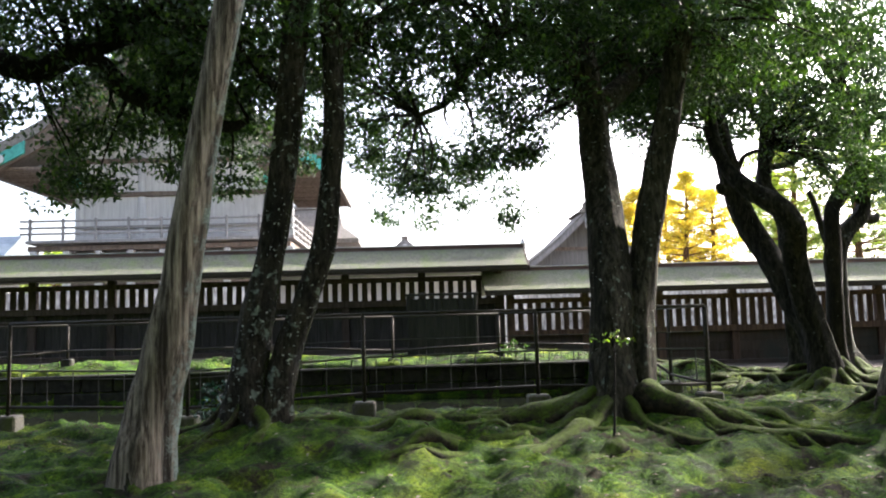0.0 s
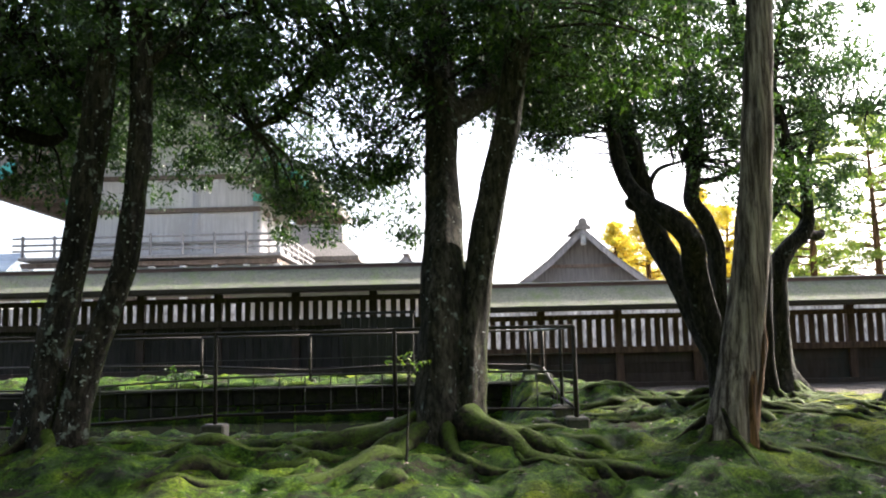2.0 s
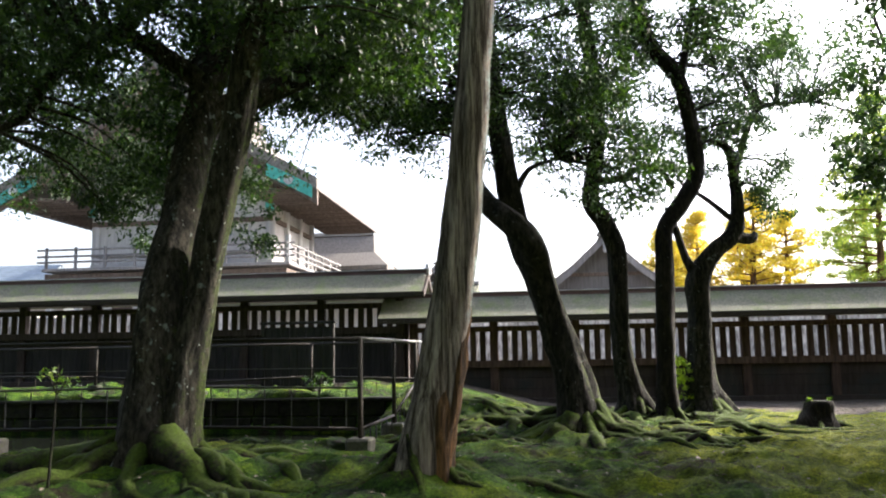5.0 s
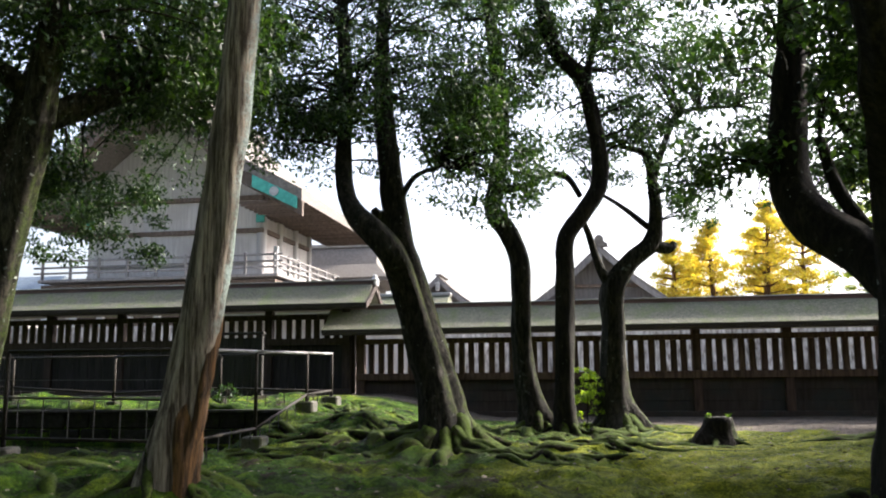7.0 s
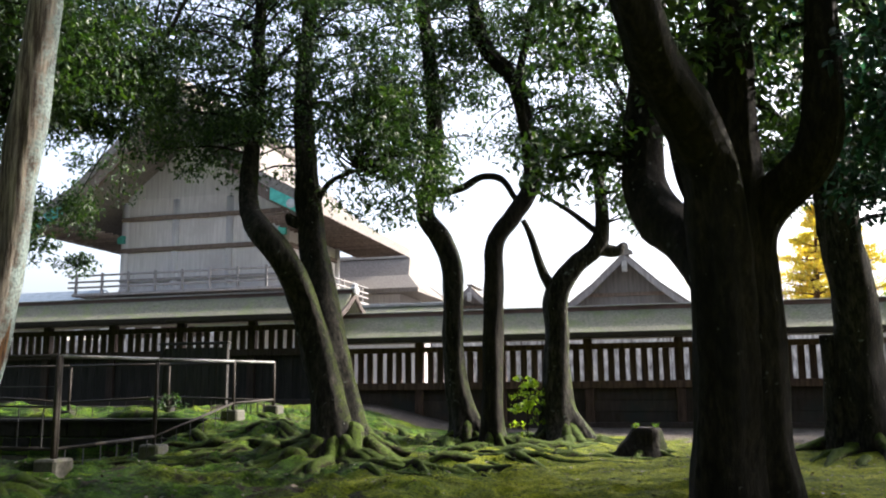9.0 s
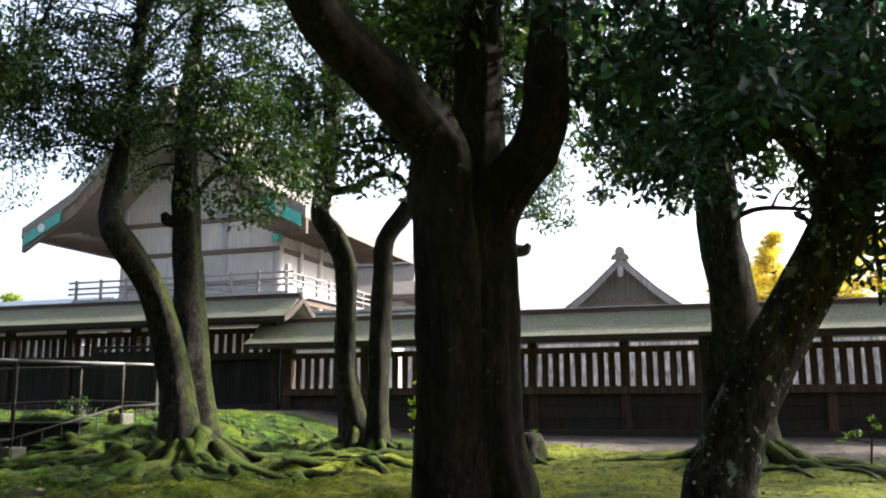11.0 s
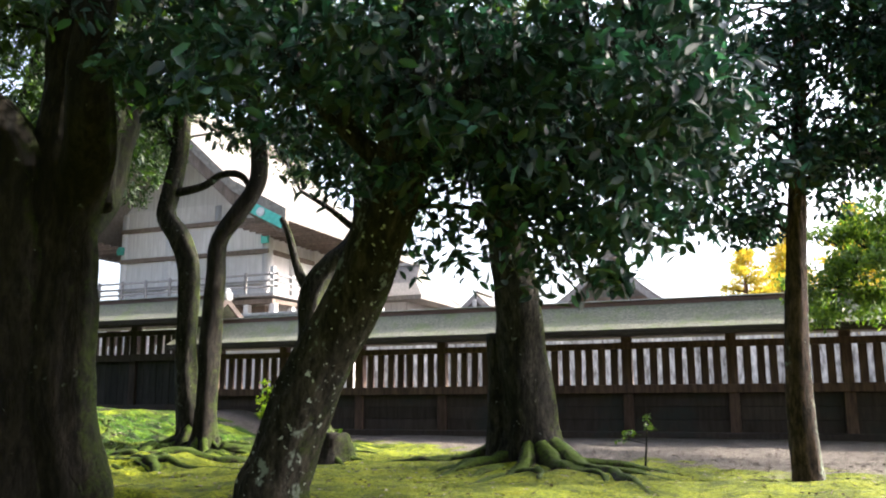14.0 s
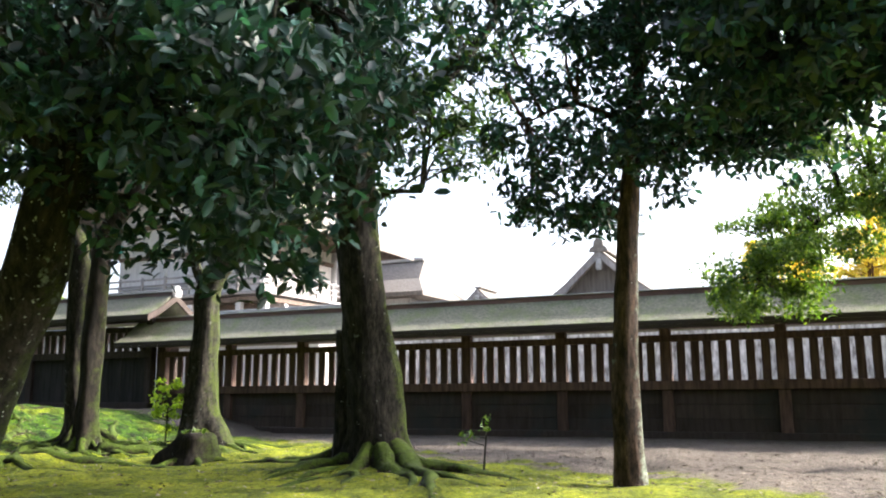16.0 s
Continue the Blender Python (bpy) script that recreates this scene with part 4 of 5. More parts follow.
tree("twisted evergreen with forked mossy trunk and snaking roots",
     [[(3.78, -9.3, 0.12, 0.30), (3.71, -9.26, 0.5, 0.235), (3.61, -9.2, 1.0, 0.21), (3.39, -8.98, 1.6, 0.195), (3.19, -8.8, 2.2, 0.19), (2.94, -8.53, 2.8, 0.19), (2.81, -8.4, 3.4, 0.18), (2.70, -8.32, 4.2, 0.16), (2.58, -8.17, 5.2, 0.14), (2.5, -7.9, 6.4, 0.1), (2.5, -7.8, 7.5, 0.06)],
      [(3.68, -9.52, 0.12, 0.29), (3.63, -9.50, 0.5, 0.24), (3.53, -9.48, 1.0, 0.21), (3.37, -9.46, 1.6, 0.19), (3.22, -9.6, 2.2, 0.17), (3.11, -9.88, 2.6, 0.165), (2.86, -9.88, 2.9, 0.16), (2.54, -9.62, 3.2, 0.14), (2.34, -9.35, 3.6, 0.12), (2.25, -9.12, 4.2, 0.11), (2.25, -9.0, 5.0, 0.10), (2.1, -8.7, 6.2, 0.085), (2.0, -8.4, 7.2, 0.05)]],
     [[(2.84, -8.45, 3.30, 0.10), (2.60, -8.5, 3.36, 0.09), (2.52, -8.52, 3.46, 0.05)], [(2.84, -8.42, 3.5, 0.06), (3.08, -8.3, 3.95, 0.042), (3.5, -8.3, 4.1, 0.025)]],
     # last box: unseen high foliage, added to darken the ground below
     [(0.4, -10.0, 5.0, 4.6, -6.8, 7.6, 120), (0.6, -9.8, 4.1, 2.9, -7.8, 5.2, 50), (3.3, -9.6, 4.2, 4.6, -8.4, 5.0, 22), (3.5, -9.7, 3.3, 5.1, -8.1, 4.4, 26), (0.6, -11.5, 7.4, 7.6, -4.4, 10.2, 260)],
     BARK, LEAF, 0.08, 80, 23, 15, 2.5, 0.6, 1, 4.6, "evergreen_tree", 0.9)
tree("slim crooked evergreen with mossy bark",
     [[(4.65, -6.62, 0.3, 0.225), (4.54, -6.64, 1.0, 0.171), (4.48, -6.65, 1.71, 0.153), (4.48, -6.65, 2.79, 0.162), (4.31, -6.69, 3.34, 0.162), (4.07, -6.74, 3.71, 0.153), (4.14, -6.72, 4.18, 0.144), (4.24, -6.7, 4.94, 0.135), (4.17, -6.72, 6.2, 0.126), (4.04, -6.74, 7.4, 0.11), (4.0, -6.7, 8.6, 0.06)]],
     [[(4.18, -6.71, 4.04, 0.072), (4.63, -6.62, 4.13, 0.063), (4.95, -6.56, 4.31, 0.054), (5.27, -6.49, 4.26, 0.054), (5.48, -6.45, 3.93, 0.045)], [(4.19, -6.71, 4.75, 0.072), (3.88, -6.78, 5.23, 0.063), (3.84, -6.78, 5.81, 0.045)]],
     [(2.6, -7.6, 5.6, 5.2, -5.2, 8.6, 70), (3.0, -7.2, 4.5, 3.9, -6.0, 5.6, 18)], BARK, LEAF, 0.085, 75, 24, 10, 1.5, 0.6, 1, 4.4, "evergreen_tree", 0.8)
tree("slim leaning evergreen with bent dark trunk",
     [[(5.14, -6.97, 0.12, 0.2), (5.14, -6.97, 0.83, 0.148), (5.16, -6.97, 1.68, 0.148), (5.2, -6.96, 2.55, 0.148), (5.24, -6.95, 3.17, 0.139), (5.51, -6.9, 3.57, 0.139), (5.79, -6.84, 4.06, 0.13), (5.77, -6.84, 4.79, 0.122), (5.57, -6.88, 5.73, 0.113), (5.14, -6.97, 6.31, 0.113), (4.94, -7.01, 7.18, 0.1), (4.9, -7.0, 8.4, 0.05)]],
     [[(5.62, -6.87, 5.73, 0.069), (5.77, -6.84, 6.39, 0.061), (5.93, -6.81, 7.17, 0.052)]],
     [(4.6, -7.8, 5.8, 7.4, -5.8, 8.6, 70), (5.4, -7.0, 4.8, 6.8, -6.0, 5.8, 14)], BARK_DARK, LEAF, 0.085, 75, 25, 8, 1.3, 0.6, 1, 4.8, "evergreen_tree", 0.6)
tree("forked evergreen with moss on its bent limbs",
     [[(6.0, -5.53, 0.19, 0.343), (5.93, -5.54, 0.79, 0.238), (5.96, -5.53, 1.72, 0.2), (5.98, -5.53, 2.48, 0.2), (6.28, -5.47, 2.96, 0.162), (6.62, -5.4, 3.25, 0.162), (6.74, -5.37, 3.64, 0.124), (6.72, -5.38, 4.33, 0.095), (6.64, -5.39, 4.84, 0.076), (6.26, -5.47, 4.99, 0.038)]],
     [[(5.97, -5.53, 2.48, 0.105), (5.76, -5.57, 2.87, 0.076), (5.59, -5.61, 3.46, 0.057), (5.46, -5.64, 3.75, 0.048)], [(6.72, -5.38, 4.33, 0.067), (7.04, -5.31, 5.24, 0.057), (7.35, -5.25, 5.64, 0.048), (8.23, -5.07, 5.73, 0.024)],
      [(6.64, -5.39, 3.54, 0.057), (6.22, -5.48, 3.89, 0.043), (5.76, -5.58, 4.19, 0.029)], [(6.62, -5.4, 3.25, 0.12), (6.95, -5.3, 3.2, 0.1), (7.06, -5.28, 3.3, 0.05)]],
     [(6.4, -6.2, 5.2, 9.0, -4.2, 7.2, 60), (5.2, -6.2, 4.3, 6.2, -5.0, 5.2, 14), (6.9, -5.8, 3.6, 7.7, -5.0, 4.5, 16)], BARK, LEAF, 0.08, 75, 26, 8, 1.5, 0.5, 1, 4.4, "evergreen_tree", 0.8)
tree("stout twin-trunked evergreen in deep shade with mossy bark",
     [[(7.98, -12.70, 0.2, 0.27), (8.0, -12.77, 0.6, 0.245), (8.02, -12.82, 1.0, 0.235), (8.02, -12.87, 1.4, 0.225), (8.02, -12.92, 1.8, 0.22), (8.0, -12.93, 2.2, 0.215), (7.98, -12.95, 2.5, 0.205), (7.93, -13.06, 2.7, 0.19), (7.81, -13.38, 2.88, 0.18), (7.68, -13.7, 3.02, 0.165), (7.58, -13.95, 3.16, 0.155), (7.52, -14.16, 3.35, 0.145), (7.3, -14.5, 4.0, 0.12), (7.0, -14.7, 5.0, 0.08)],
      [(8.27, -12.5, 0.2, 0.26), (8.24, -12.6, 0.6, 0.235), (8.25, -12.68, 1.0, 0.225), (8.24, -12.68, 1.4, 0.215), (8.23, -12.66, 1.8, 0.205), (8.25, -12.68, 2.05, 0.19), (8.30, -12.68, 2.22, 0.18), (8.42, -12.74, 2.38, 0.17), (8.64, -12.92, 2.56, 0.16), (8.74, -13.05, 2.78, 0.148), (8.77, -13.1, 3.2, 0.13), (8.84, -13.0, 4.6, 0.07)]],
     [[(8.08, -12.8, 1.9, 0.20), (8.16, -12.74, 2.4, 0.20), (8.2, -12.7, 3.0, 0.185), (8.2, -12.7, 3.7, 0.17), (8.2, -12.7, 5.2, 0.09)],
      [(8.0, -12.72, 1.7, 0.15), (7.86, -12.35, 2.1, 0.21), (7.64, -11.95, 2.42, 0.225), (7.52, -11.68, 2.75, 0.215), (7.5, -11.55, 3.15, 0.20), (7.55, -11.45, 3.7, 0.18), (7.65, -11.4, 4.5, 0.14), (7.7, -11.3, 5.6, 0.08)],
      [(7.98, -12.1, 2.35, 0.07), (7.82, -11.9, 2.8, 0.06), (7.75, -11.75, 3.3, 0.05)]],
     # last box: leaves above the view, put there to shade the trunks
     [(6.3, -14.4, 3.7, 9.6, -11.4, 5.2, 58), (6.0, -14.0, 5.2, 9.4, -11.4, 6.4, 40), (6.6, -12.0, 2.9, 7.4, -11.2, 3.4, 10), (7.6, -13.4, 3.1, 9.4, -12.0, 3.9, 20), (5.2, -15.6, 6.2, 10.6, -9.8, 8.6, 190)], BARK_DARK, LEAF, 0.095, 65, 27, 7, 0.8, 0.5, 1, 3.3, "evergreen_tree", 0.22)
tree("leaning evergreen with lichen-spotted trunk and waxy leaves",
     [[(9.70, -12.3, 0.25, 0.235), (9.74, -12.29, 0.45, 0.22), (9.86, -12.28, 0.8, 0.205), (10.06, -12.26, 1.2, 0.19), (10.29, -12.27, 1.6, 0.18), (10.48, -12.33, 1.95, 0.17), (10.6, -12.35, 2.3, 0.164), (10.66, -12.33, 2.73, 0.156), (10.72, -12.27, 3.3, 0.15), (10.8, -12.26, 3.9, 0.13), (10.9, -12.2, 5.2, 0.08)]],
     [[(10.57, -12.33, 2.35, 0.087), (10.89, -12.21, 2.72, 0.069), (11.29, -12.08, 2.99, 0.052), (12.0, -11.9, 3.2, 0.03)], [(10.55, -12.33, 2.28, 0.069), (10.14, -12.47, 2.73, 0.062), (9.81, -12.59, 3.19, 0.052), (9.3, -12.7, 3.6, 0.03)]],
     [(8.9, -13.6, 2.6, 12.4, -11.0, 3.5, 72), (8.6, -14.2, 3.5, 12.8, -10.8, 5.2, 46), (10.9, -13.2, 2.25, 12.6, -11.6, 2.8, 22), (10.5, -12.8, 2.0, 11.5, -11.6, 2.6, 12), (11.3, -12.8, 1.8, 12.4, -11.5, 2.4, 12)], BARK_LICHEN, LEAF_TEAL, 0.10, 62, 28, 6, 0.9, 0.45, 1, 2.5, "evergreen_tree", 0.5)
tree("evergreen with mossy foot and a cut side stem",
     [[(10.05, -7.46, -0.02, 0.36), (10.05, -7.5, 0.5, 0.33), (10.04, -7.54, 0.9, 0.30), (10.01, -7.58, 1.3, 0.285), (10.0, -7.68, 1.8, 0.265), (9.96, -7.74, 2.3, 0.25), (9.9, -7.74, 2.9, 0.245), (9.88, -7.74, 3.6, 0.24), (9.88, -7.7, 4.7, 0.20), (9.86, -7.6, 5.84, 0.16), (9.8, -7.5, 7.2, 0.08)],
      [(9.71, -7.57, -0.02, 0.161), (9.72, -7.56, 0.9, 0.141), (9.7, -7.57, 1.62, 0.127)]],
     [[(9.8, -7.53, 3.41, 0.1), (10.27, -7.35, 4.12, 0.087), (10.87, -7.11, 4.7, 0.067), (11.36, -6.92, 5.37, 0.054)], [(9.79, -7.53, 3.62, 0.1), (9.23, -7.75, 4.49, 0.08), (8.57, -8.01, 5.24, 0.067)], [(9.8, -7.5, 2.9, 0.05), (10.3, -7.8, 3.1, 0.035), (10.9, -8.1, 3.0, 0.02)]],
     [(8.4, -9.2, 3.5, 11.6, -6.4, 4.3, 45), (8.0, -9.2, 4.2, 12.2, -6.0, 6.8, 90)], BARK, LEAF, 0.095, 65, 29, 8, 1.9, 0.5, 1, 3.2, "evergreen_tree", 0.8)
# neighbours whose trunks stand outside the view, reaching in with their limbs
tree("evergreen with long dark limbs reaching over the pond",
     [[(-8.6, -13.0, 0.1, 0.32), (-8.5, -13.0, 1.5, 0.26), (-8.2, -13.0, 3.0, 0.24), (-7.8, -13.0, 4.0, 0.2), (-7.6, -13.0, 5.6, 0.12)]],
     [[(-7.9, -13.0, 3.9, 0.18), (-7.37, -13.04, 4.28, 0.17), (-6.63, -13.07, 4.1, 0.131), (-6.08, -13.09, 4.27, 0.119), (-5.59, -13.11, 3.82, 0.101), (-5.04, -13.13, 3.59, 0.083), (-4.55, -13.15, 3.42, 0.066), (-4.31, -13.16, 3.49, 0.036)],
      [(-6.08, -13.09, 4.27, 0.089), (-5.53, -13.11, 4.45, 0.06), (-5.16, -13.12, 4.47, 0.03)], [(-5.16, -13.12, 3.65, 0.036), (-5.22, -13.12, 4.09, 0.027), (-4.98, -13.13, 4.59, 0.018)]],
     [(-9.0, -14.2, 3.3, -6.6, -11.6, 4.6, 70), (-9.2, -14.4, 4.6, -4.6, -11.4, 6.4, 130), (-6.8, -12.8, 2.9, -4.6, -11.8, 3.8, 26)], BARK_DARK, LEAF, 0.085, 75, 30, 5, 1.0, 0.5, 1, 3.5, "evergreen_tree")
tree("evergreen with bright young leaves hanging over the fence",
     [[(19.0, -3.0, 0.0, 0.22), (18.9, -3.0, 1.6, 0.18), (18.6, -3.0, 3.4, 0.15), (18.2, -3.0, 5.2, 0.1)]],
     [[(18.7, -3.0, 3.0, 0.08), (17.3, -2.4, 3.9, 0.06), (15.6, -1.9, 3.9, 0.04), (14.4, -1.6, 3.2, 0.02), (14.0, -1.5, 2.6, 0.01)], [(18.4, -3.0, 4.4, 0.07), (16.8, -4.0, 5.0, 0.05), (15.4, -4.6, 5.0, 0.03)]],
     [(13.1, -2.2, 2.0, 14.8, -1.1, 3.7, 46), (14.4, -5.4, 3.8, 18.6, -2.0, 6.6, 110), (14.2, -3.4, 2.9, 17.2, -1.4, 4.8, 80)], BARK, LEAF_LIGHT, 0.10, 75, 31, 5, 1.0, 0.4, 1, 3.2, "evergreen_tree")
tree("evergreen with waxy leaves spreading over the path's end",
     [[(18.2, -9.6, 0.0, 0.24), (18.1, -9.6, 1.6, 0.2), (17.9, -9.6, 3.0, 0.16), (17.7, -9.6, 5.0, 0.1)]],
     [[(18.0, -9.6, 2.8, 0.09), (16.8, -9.5, 3.5, 0.06), (15.4, -9.3, 3.7, 0.04), (14.4, -9.1, 3.5, 0.02)]],
     [(14.0, -10.6, 2.95, 16.8, -7.8, 4.0, 105), (13.9, -10.8, 4.0, 17.8, -7.6, 5.6, 100), (13.5, -9.6, 2.9, 15.8, -7.6, 4.0, 28), (13.4, -9.8, 4.0, 15.6, -7.4, 5.6, 22)], BARK, LEAF_TEAL, 0.11, 55, 32, 5, 1.0, 0.4, 1, 3.0, "evergreen_tree")


# ---- woods beyond the halls ----
def far_tree(label, x, y, height, width, leaf, seed, conifer=False, first=0.3, size=0.4):
    g = random.Random(seed)
    t = thing("background_tree", (x, y, 0), label=label, category="tree", group="woods beyond the halls")
    lean = g.uniform(-0.6, 0.6)
    part("trunk", tube(bmesh.new(), [(0, 0, -0.2, 0.34), (lean * 0.3, 0, height * 0.35, 0.26), (lean * 0.8, 0, height * 0.7, 0.15), (lean, 0, height * 0.97, 0.04)], 8, 4, 0.1), CEDAR_RED, t, smooth=True)
    cl, bm = [], bmesh.new()
    tiers = int(height * 1.6)
    for n in range(tiers):
        s = first + (1 - first) * n / tiers
        reach = width * ((1.05 - s) if conifer else 0.75 * math.sin(math.pi * min(1, 0.15 + 0.9 * (s - first) / (1 - first))) + 0.15)
        for k in range(4):
            a = g.uniform(0, 2 * math.pi)
            d = reach * g.uniform(0.5, 1.1)
            z = height * s - (0.25 * d if conifer else -0.1 * d)
            for f in (0.5, 0.78, 1.02):
                w = f + g.uniform(-0.08, 0.08)
                b = a + g.uniform(-0.25, 0.25)
                cl.append((lean * s + w * d * math.cos(b), w * d * math.sin(b), height * s + (z - height * s) * w, g.uniform(0.32, 0.72)))
            tube(bm, [(lean * s, 0, height * s - 0.2, 0.07), (lean * s + d * math.cos(a), d * math.sin(a), z, 0.02)], 4, 2)
    tagged(part("branchwork", bm, CEDAR_RED, t), kind="stuff")
    tagged(leaf_cloud("crown", cl, 60, 0.55 * size, leaf, t, seed, 0.2), kind="stuff")


for n, (x, y, h, w) in enumerate([(11.6, 38, 10.0, 2.3), (14.6, 40, 11.5, 2.6), (17.4, 38.5, 12.5, 2.8), (20.6, 41, 11.5, 2.8), (13.2, 45, 10.0, 2.6), (19.0, 46, 12.0, 3.0)]):
    far_tree("distant pine glowing golden yellow in the sun", x, y, h, w, LEAF_GOLD, 50 + n, False, 0.28, 0.34)
for n, (x, y, h, w) in enumerate([(26.5, 40, 19.5, 5.0), (30.5, 38, 18, 6.0), (36, 40, 18, 6.0), (42, 36, 16, 6), (28, 47, 14, 5), (48, 34, 16, 6), (54, 26, 15, 6)]):
    far_tree("tall distant green tree in soft light", x, y, h, w, LEAF_FAR, 70 + n, False, 0.12, 0.42)
for n, (x, y, h, w) in enumerate([(-38, 30, 8.5, 3.0), (-33, 34, 8.0, 3.0), (-27, 36, 7.5, 3.0), (-45, 24, 9, 3.6)]):
    far_tree("distant dark green tree behind the halls", x, y, h, w, LEAF_FAR, 90 + n, False, 0.2, 0.4)


# ---- small things on the moss ----
st = thing("tree_stump", (7.3, -7.25, ground_height(7.3, -7.25)), label="low dark mossy tree stump with ferns on top", category="stump")
bm = tube(bmesh.new(), [(0, 0, -0.15, 0.36), (0, 0, 0.05, 0.27), (0.01, 0, 0.18, 0.22), (0.02, 0, 0.30, 0.205), (0.02, 0, 0.36, 0.17)], 18, 6, 0.30, 0.35, 4, 0.3)
part("body", bm, BARK_DARK, st, smooth=True)
g = random.Random(8)
tagged(leaf_cloud("fern", [(g.uniform(-0.15, 0.15), g.uniform(-0.1, 0.1), 0.38, 0.05) for _ in range(4)], 6, 0.08, LEAF_LIGHT, st, 8, -0.6), kind="stuff")
for n in range(6):
    a = n * 1.05 + 0.3
    part("root", tube(bmesh.new(), [(0.25 * math.cos(a), 0.25 * math.sin(a), 0.03, 0.06), (0.42 * math.cos(a), 0.42 * math.sin(a), 0.0, 0.045), (0.6 * math.cos(a), 0.6 * math.sin(a), -0.04, 0.02)], 7, 3, 0.2), ROOT, st, smooth=True)


def sapling(label, x, y, height, clumps, leaf, size, seed, low=0.25):
    z = ground_height(x, y)
    s = thing("sapling", (x, y, z), label=label, category="plant", group="saplings")
    q = random.Random(seed)
    cl, bm = [], bmesh.new()
    tube(bm, [(0, 0, -0.05, 0.014), (0.03, 0, height * 0.5, 0.010), (0.05, 0, height, 0.004)], 5, 3)
    for _ in range(clumps):
        a, h = q.uniform(0, 6.28), q.uniform(low, 1.0) * height
        d = q.uniform(0.08, 0.36) * (1.15 - 0.6 * h / height)
        cl.append((d * math.cos(a), d * math.sin(a), h, q.uniform(0.06, 0.13)))
        tube(bm, [(0.03, 0, h * 0.85, 0.006), (d * math.cos(a), d * math.sin(a), h, 0.003)], 4, 2)
    part("stem", bm, BARK, s)
    tagged(leaf_cloud("leaves", cl, 14, size, leaf, s, seed, 0.2), kind="stuff")


sapling("bright green sapling growing beside the tree foot", 5.45, -5.75, 1.1, 38, LEAF_BRIGHT, 0.08, 1, 0.12)
sapling("thin young seedling with few leaves on the moss", 11.35, -7.6, 0.55, 4, LEAF_LIGHT, 0.06, 2)
sapling("low dark leafy shoot beside the railing foot", -4.75, -12.6, 0.45, 14, LEAF_TEAL, 0.08, 3)
sapling("small green shoot at the pond edge", -5.5, -6.3, 0.35, 8, LEAF, 0.07, 4)
sapling("small green shoot at the pond edge", -0.7, -6.25, 0.3, 10, LEAF, 0.07, 5)
sapling("tall thin shoot with a few pale leaves beside the mossy tree", -0.75, -14.2, 1.0, 3, LEAF_LIGHT, 0.05, 6, 0.6)

# fallen leaves
g = np.random.default_rng(3)
fx, fy = g.uniform(-9, 17, 3000), g.uniform(-17, -3.6, 3000)
keep = ~((fx < 1.1) & (fy > -11) & (fy < -6.5))
fx, fy = fx[keep], fy[keep]
fz = land(fx, fy) + 0.012
litter = thing("fallen_leaves", label="scattered pale dry leaves on the moss", category="leaves", kind="stuff")
leaf_cloud("leaf_litter", np.stack([fx, fy, fz, np.full(len(fx), 0.01)], 1), 1, 0.055, DIRT_LEAF, litter, 4, 0.0, "", True)

DARK_LEAF = grain_mat("rotting_leaf", (0.02, 0.014, 0.008), (0.11, 0.075, 0.04), (1, 1, 1), 60, 0.8, 0.1, 0.002)
g = np.random.default_rng(14)
fx, fy = g.uniform(-8, 17, 7000), g.uniform(-16.5, -3.4, 7000)
keep = ~((fx < 1.1) & (fy > -11) & (fy < -6.5))
fx, fy = fx[keep], fy[keep]
debris = thing("leaf_debris", label="dark rotting leaves and bits of bark on moss", category="leaves", kind="stuff")
leaf_cloud("leaf_litter", np.stack([fx, fy, land(fx, fy) + 0.01, np.full(len(fx), 0.01)], 1), 1, 0.048, DARK_LEAF, debris, 6, 0.0, "", True)

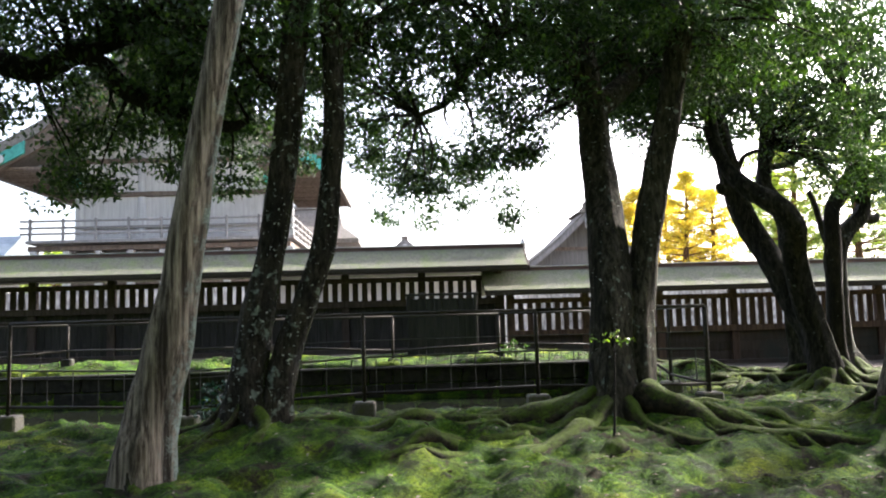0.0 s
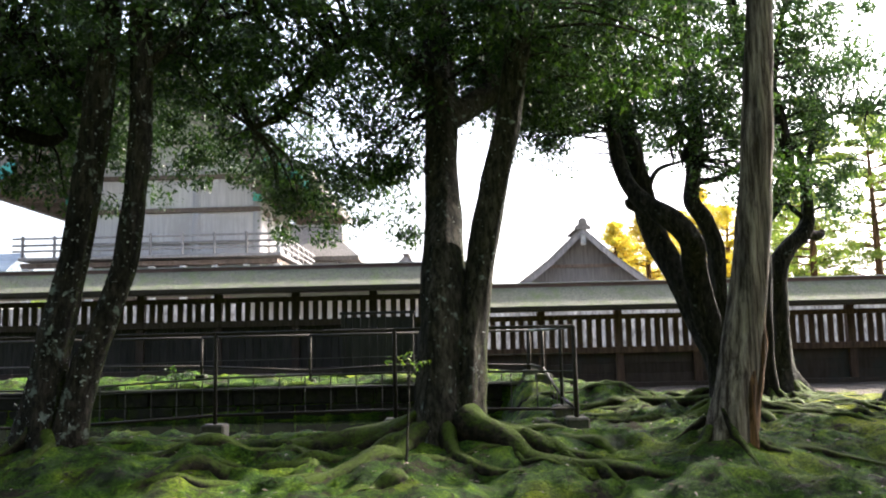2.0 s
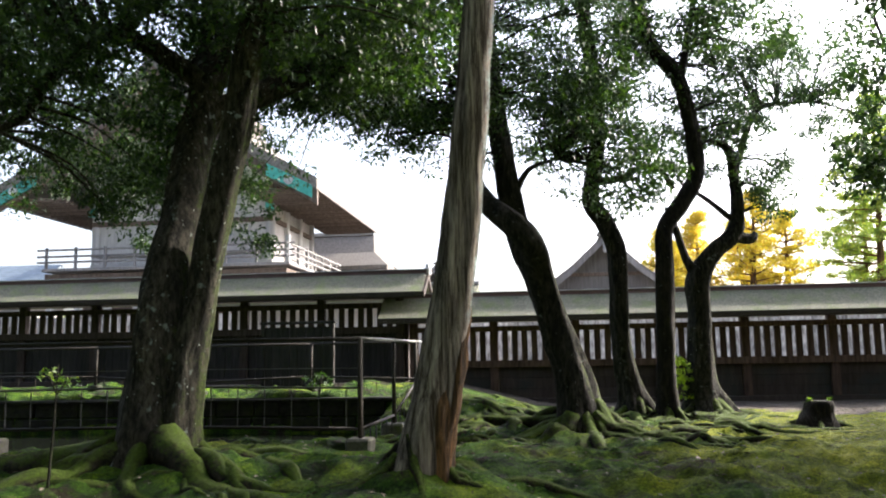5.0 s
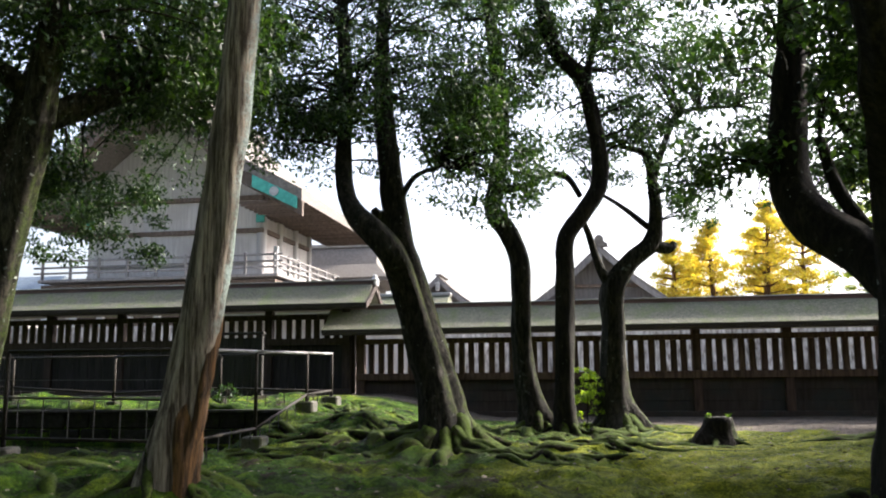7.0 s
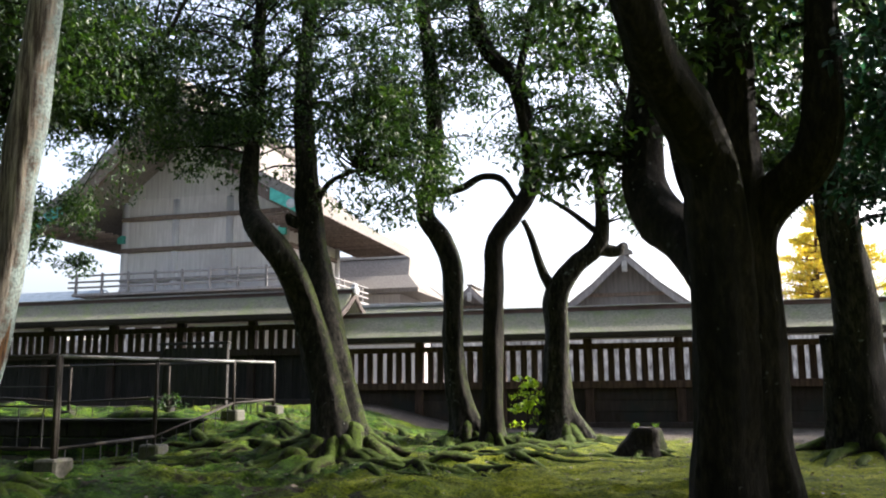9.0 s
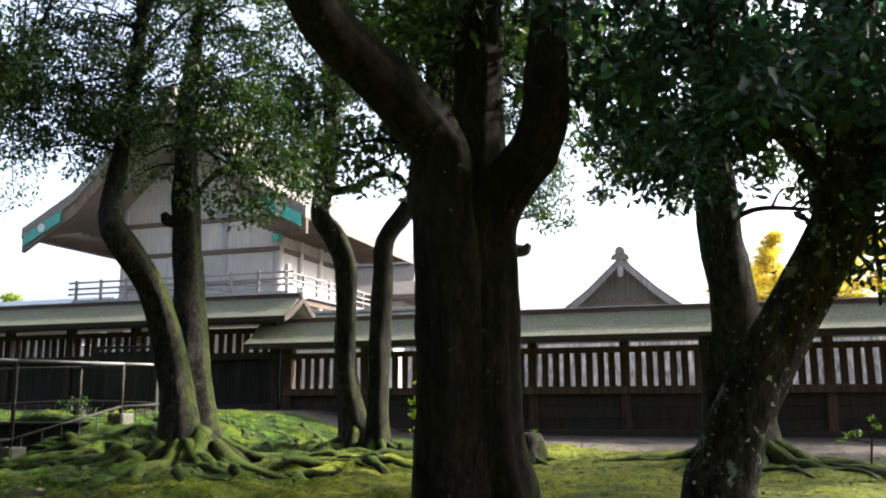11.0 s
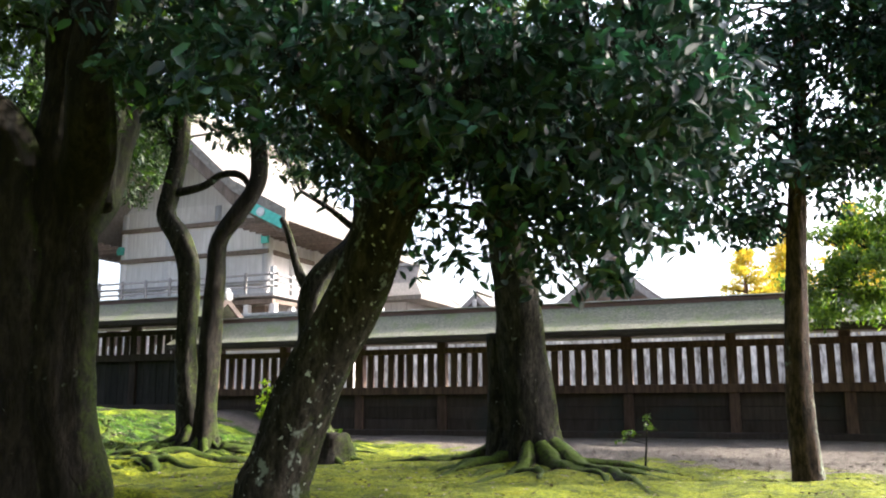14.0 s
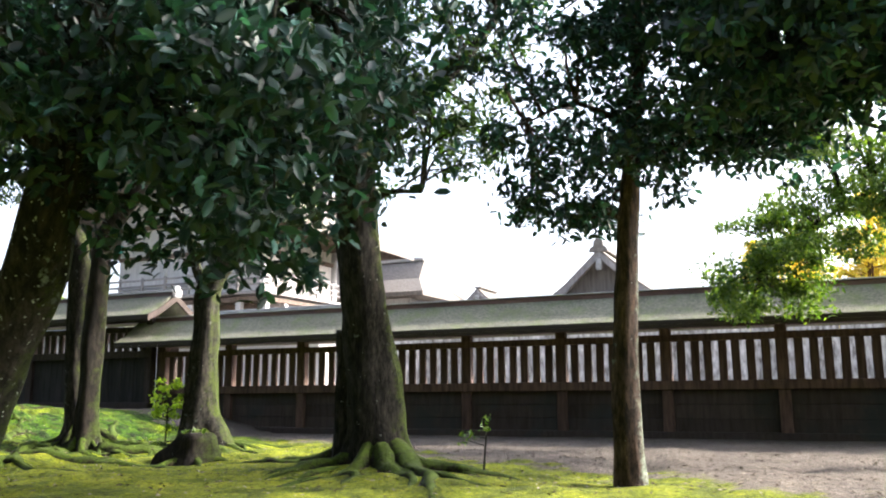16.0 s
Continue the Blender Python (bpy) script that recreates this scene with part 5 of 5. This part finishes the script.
# long surface roots and clods between the trees
clods = thing("root_tangle", label="tangled mossy roots lying over the ground", category="roots")
q = random.Random(12)
for x, y, a, length, r in [(-0.9, -12.9, 3.25, 2.6, 0.10), (-0.9, -13.2, 3.7, 2.2, 0.09), (0.1, -13.2, -0.7, 2.2, 0.10), (0.2, -13.4, -1.1, 1.8, 0.09), (0.3, -12.6, 0.2, 1.6, 0.07), (1.2, -12.6, -0.15, 1.6, 0.11), (2.9, -8.4, 2.8, 1.6, 0.12), (3.2, -8.9, 2.4, 1.8, 0.08),
                           (4.0, -9.6, -0.5, 2.6, 0.09), (4.1, -9.2, 0.0, 2.4, 0.08), (3.9, -9.9, -0.9, 1.8, 0.09), (4.2, -7.6, 0.4, 2.0, 0.05), (4.0, -8.0, -0.1, 2.2, 0.05), (3.2, -7.4, 0.7, 1.6, 0.05), (10.4, -7.8, -0.35, 1.6, 0.12), (10.5, -8.0, -0.6, 2.0, 0.07), (9.9, -8.1, -1.4, 1.0, 0.08), (6.5, -5.6, -0.1, 1.2, 0.07)]:
    pts = surface_root(x, y, a, length, r, q, -0.03)
    part("root", tube(bmesh.new(), pts, 9, 4, 0.35, 0, q.random() * 9), ROOT, clods, smooth=True)
for _ in range(105):
    x, y = q.uniform(1.4, 6.2), q.uniform(-10.4, -4.4)
    a = math.atan2(y + 8.2, x - 4.1) + q.uniform(-0.6, 0.6)
    part("root", tube(bmesh.new(), surface_root(x, y, a, q.uniform(0.8, 2.2), q.uniform(0.03, 0.095), q, -0.02), 7, 3, 0.35, 0, q.random() * 9), ROOT, clods, smooth=True)
for _ in range(26):
    x, y = q.uniform(-3.6, 2.6), q.uniform(-14.6, -11.9)
    part("root", tube(bmesh.new(), surface_root(x, y, q.uniform(-0.5, 0.5) + (math.pi if x < -0.4 else 0), q.uniform(0.7, 1.8), q.uniform(0.04, 0.10), q, -0.03), 7, 3, 0.35, 0, q.random() * 9), ROOT, clods, smooth=True)
# buttress roots that run far out from the larger feet
for x, y, a, length, r in [(10.3, -7.6, -0.5, 2.6, 0.13), (10.25, -7.75, -0.9, 1.8, 0.11), (3.85, -9.6, -0.75, 2.0, 0.12), (3.55, -9.7, -2.2, 1.5, 0.12), (4.0, -9.35, -0.25, 2.6, 0.11), (-0.2, -13.25, -0.7, 2.2, 0.16), (-0.7, -13.05, 3.35, 2.8, 0.16), (-0.65, -13.3, -2.3, 1.6, 0.13)]:
    part("root", tube(bmesh.new(), surface_root(x, y, a, length, r, q, 0.16), 11, 5, 0.35, 0, q.random() * 9), ROOT, clods, smooth=True)
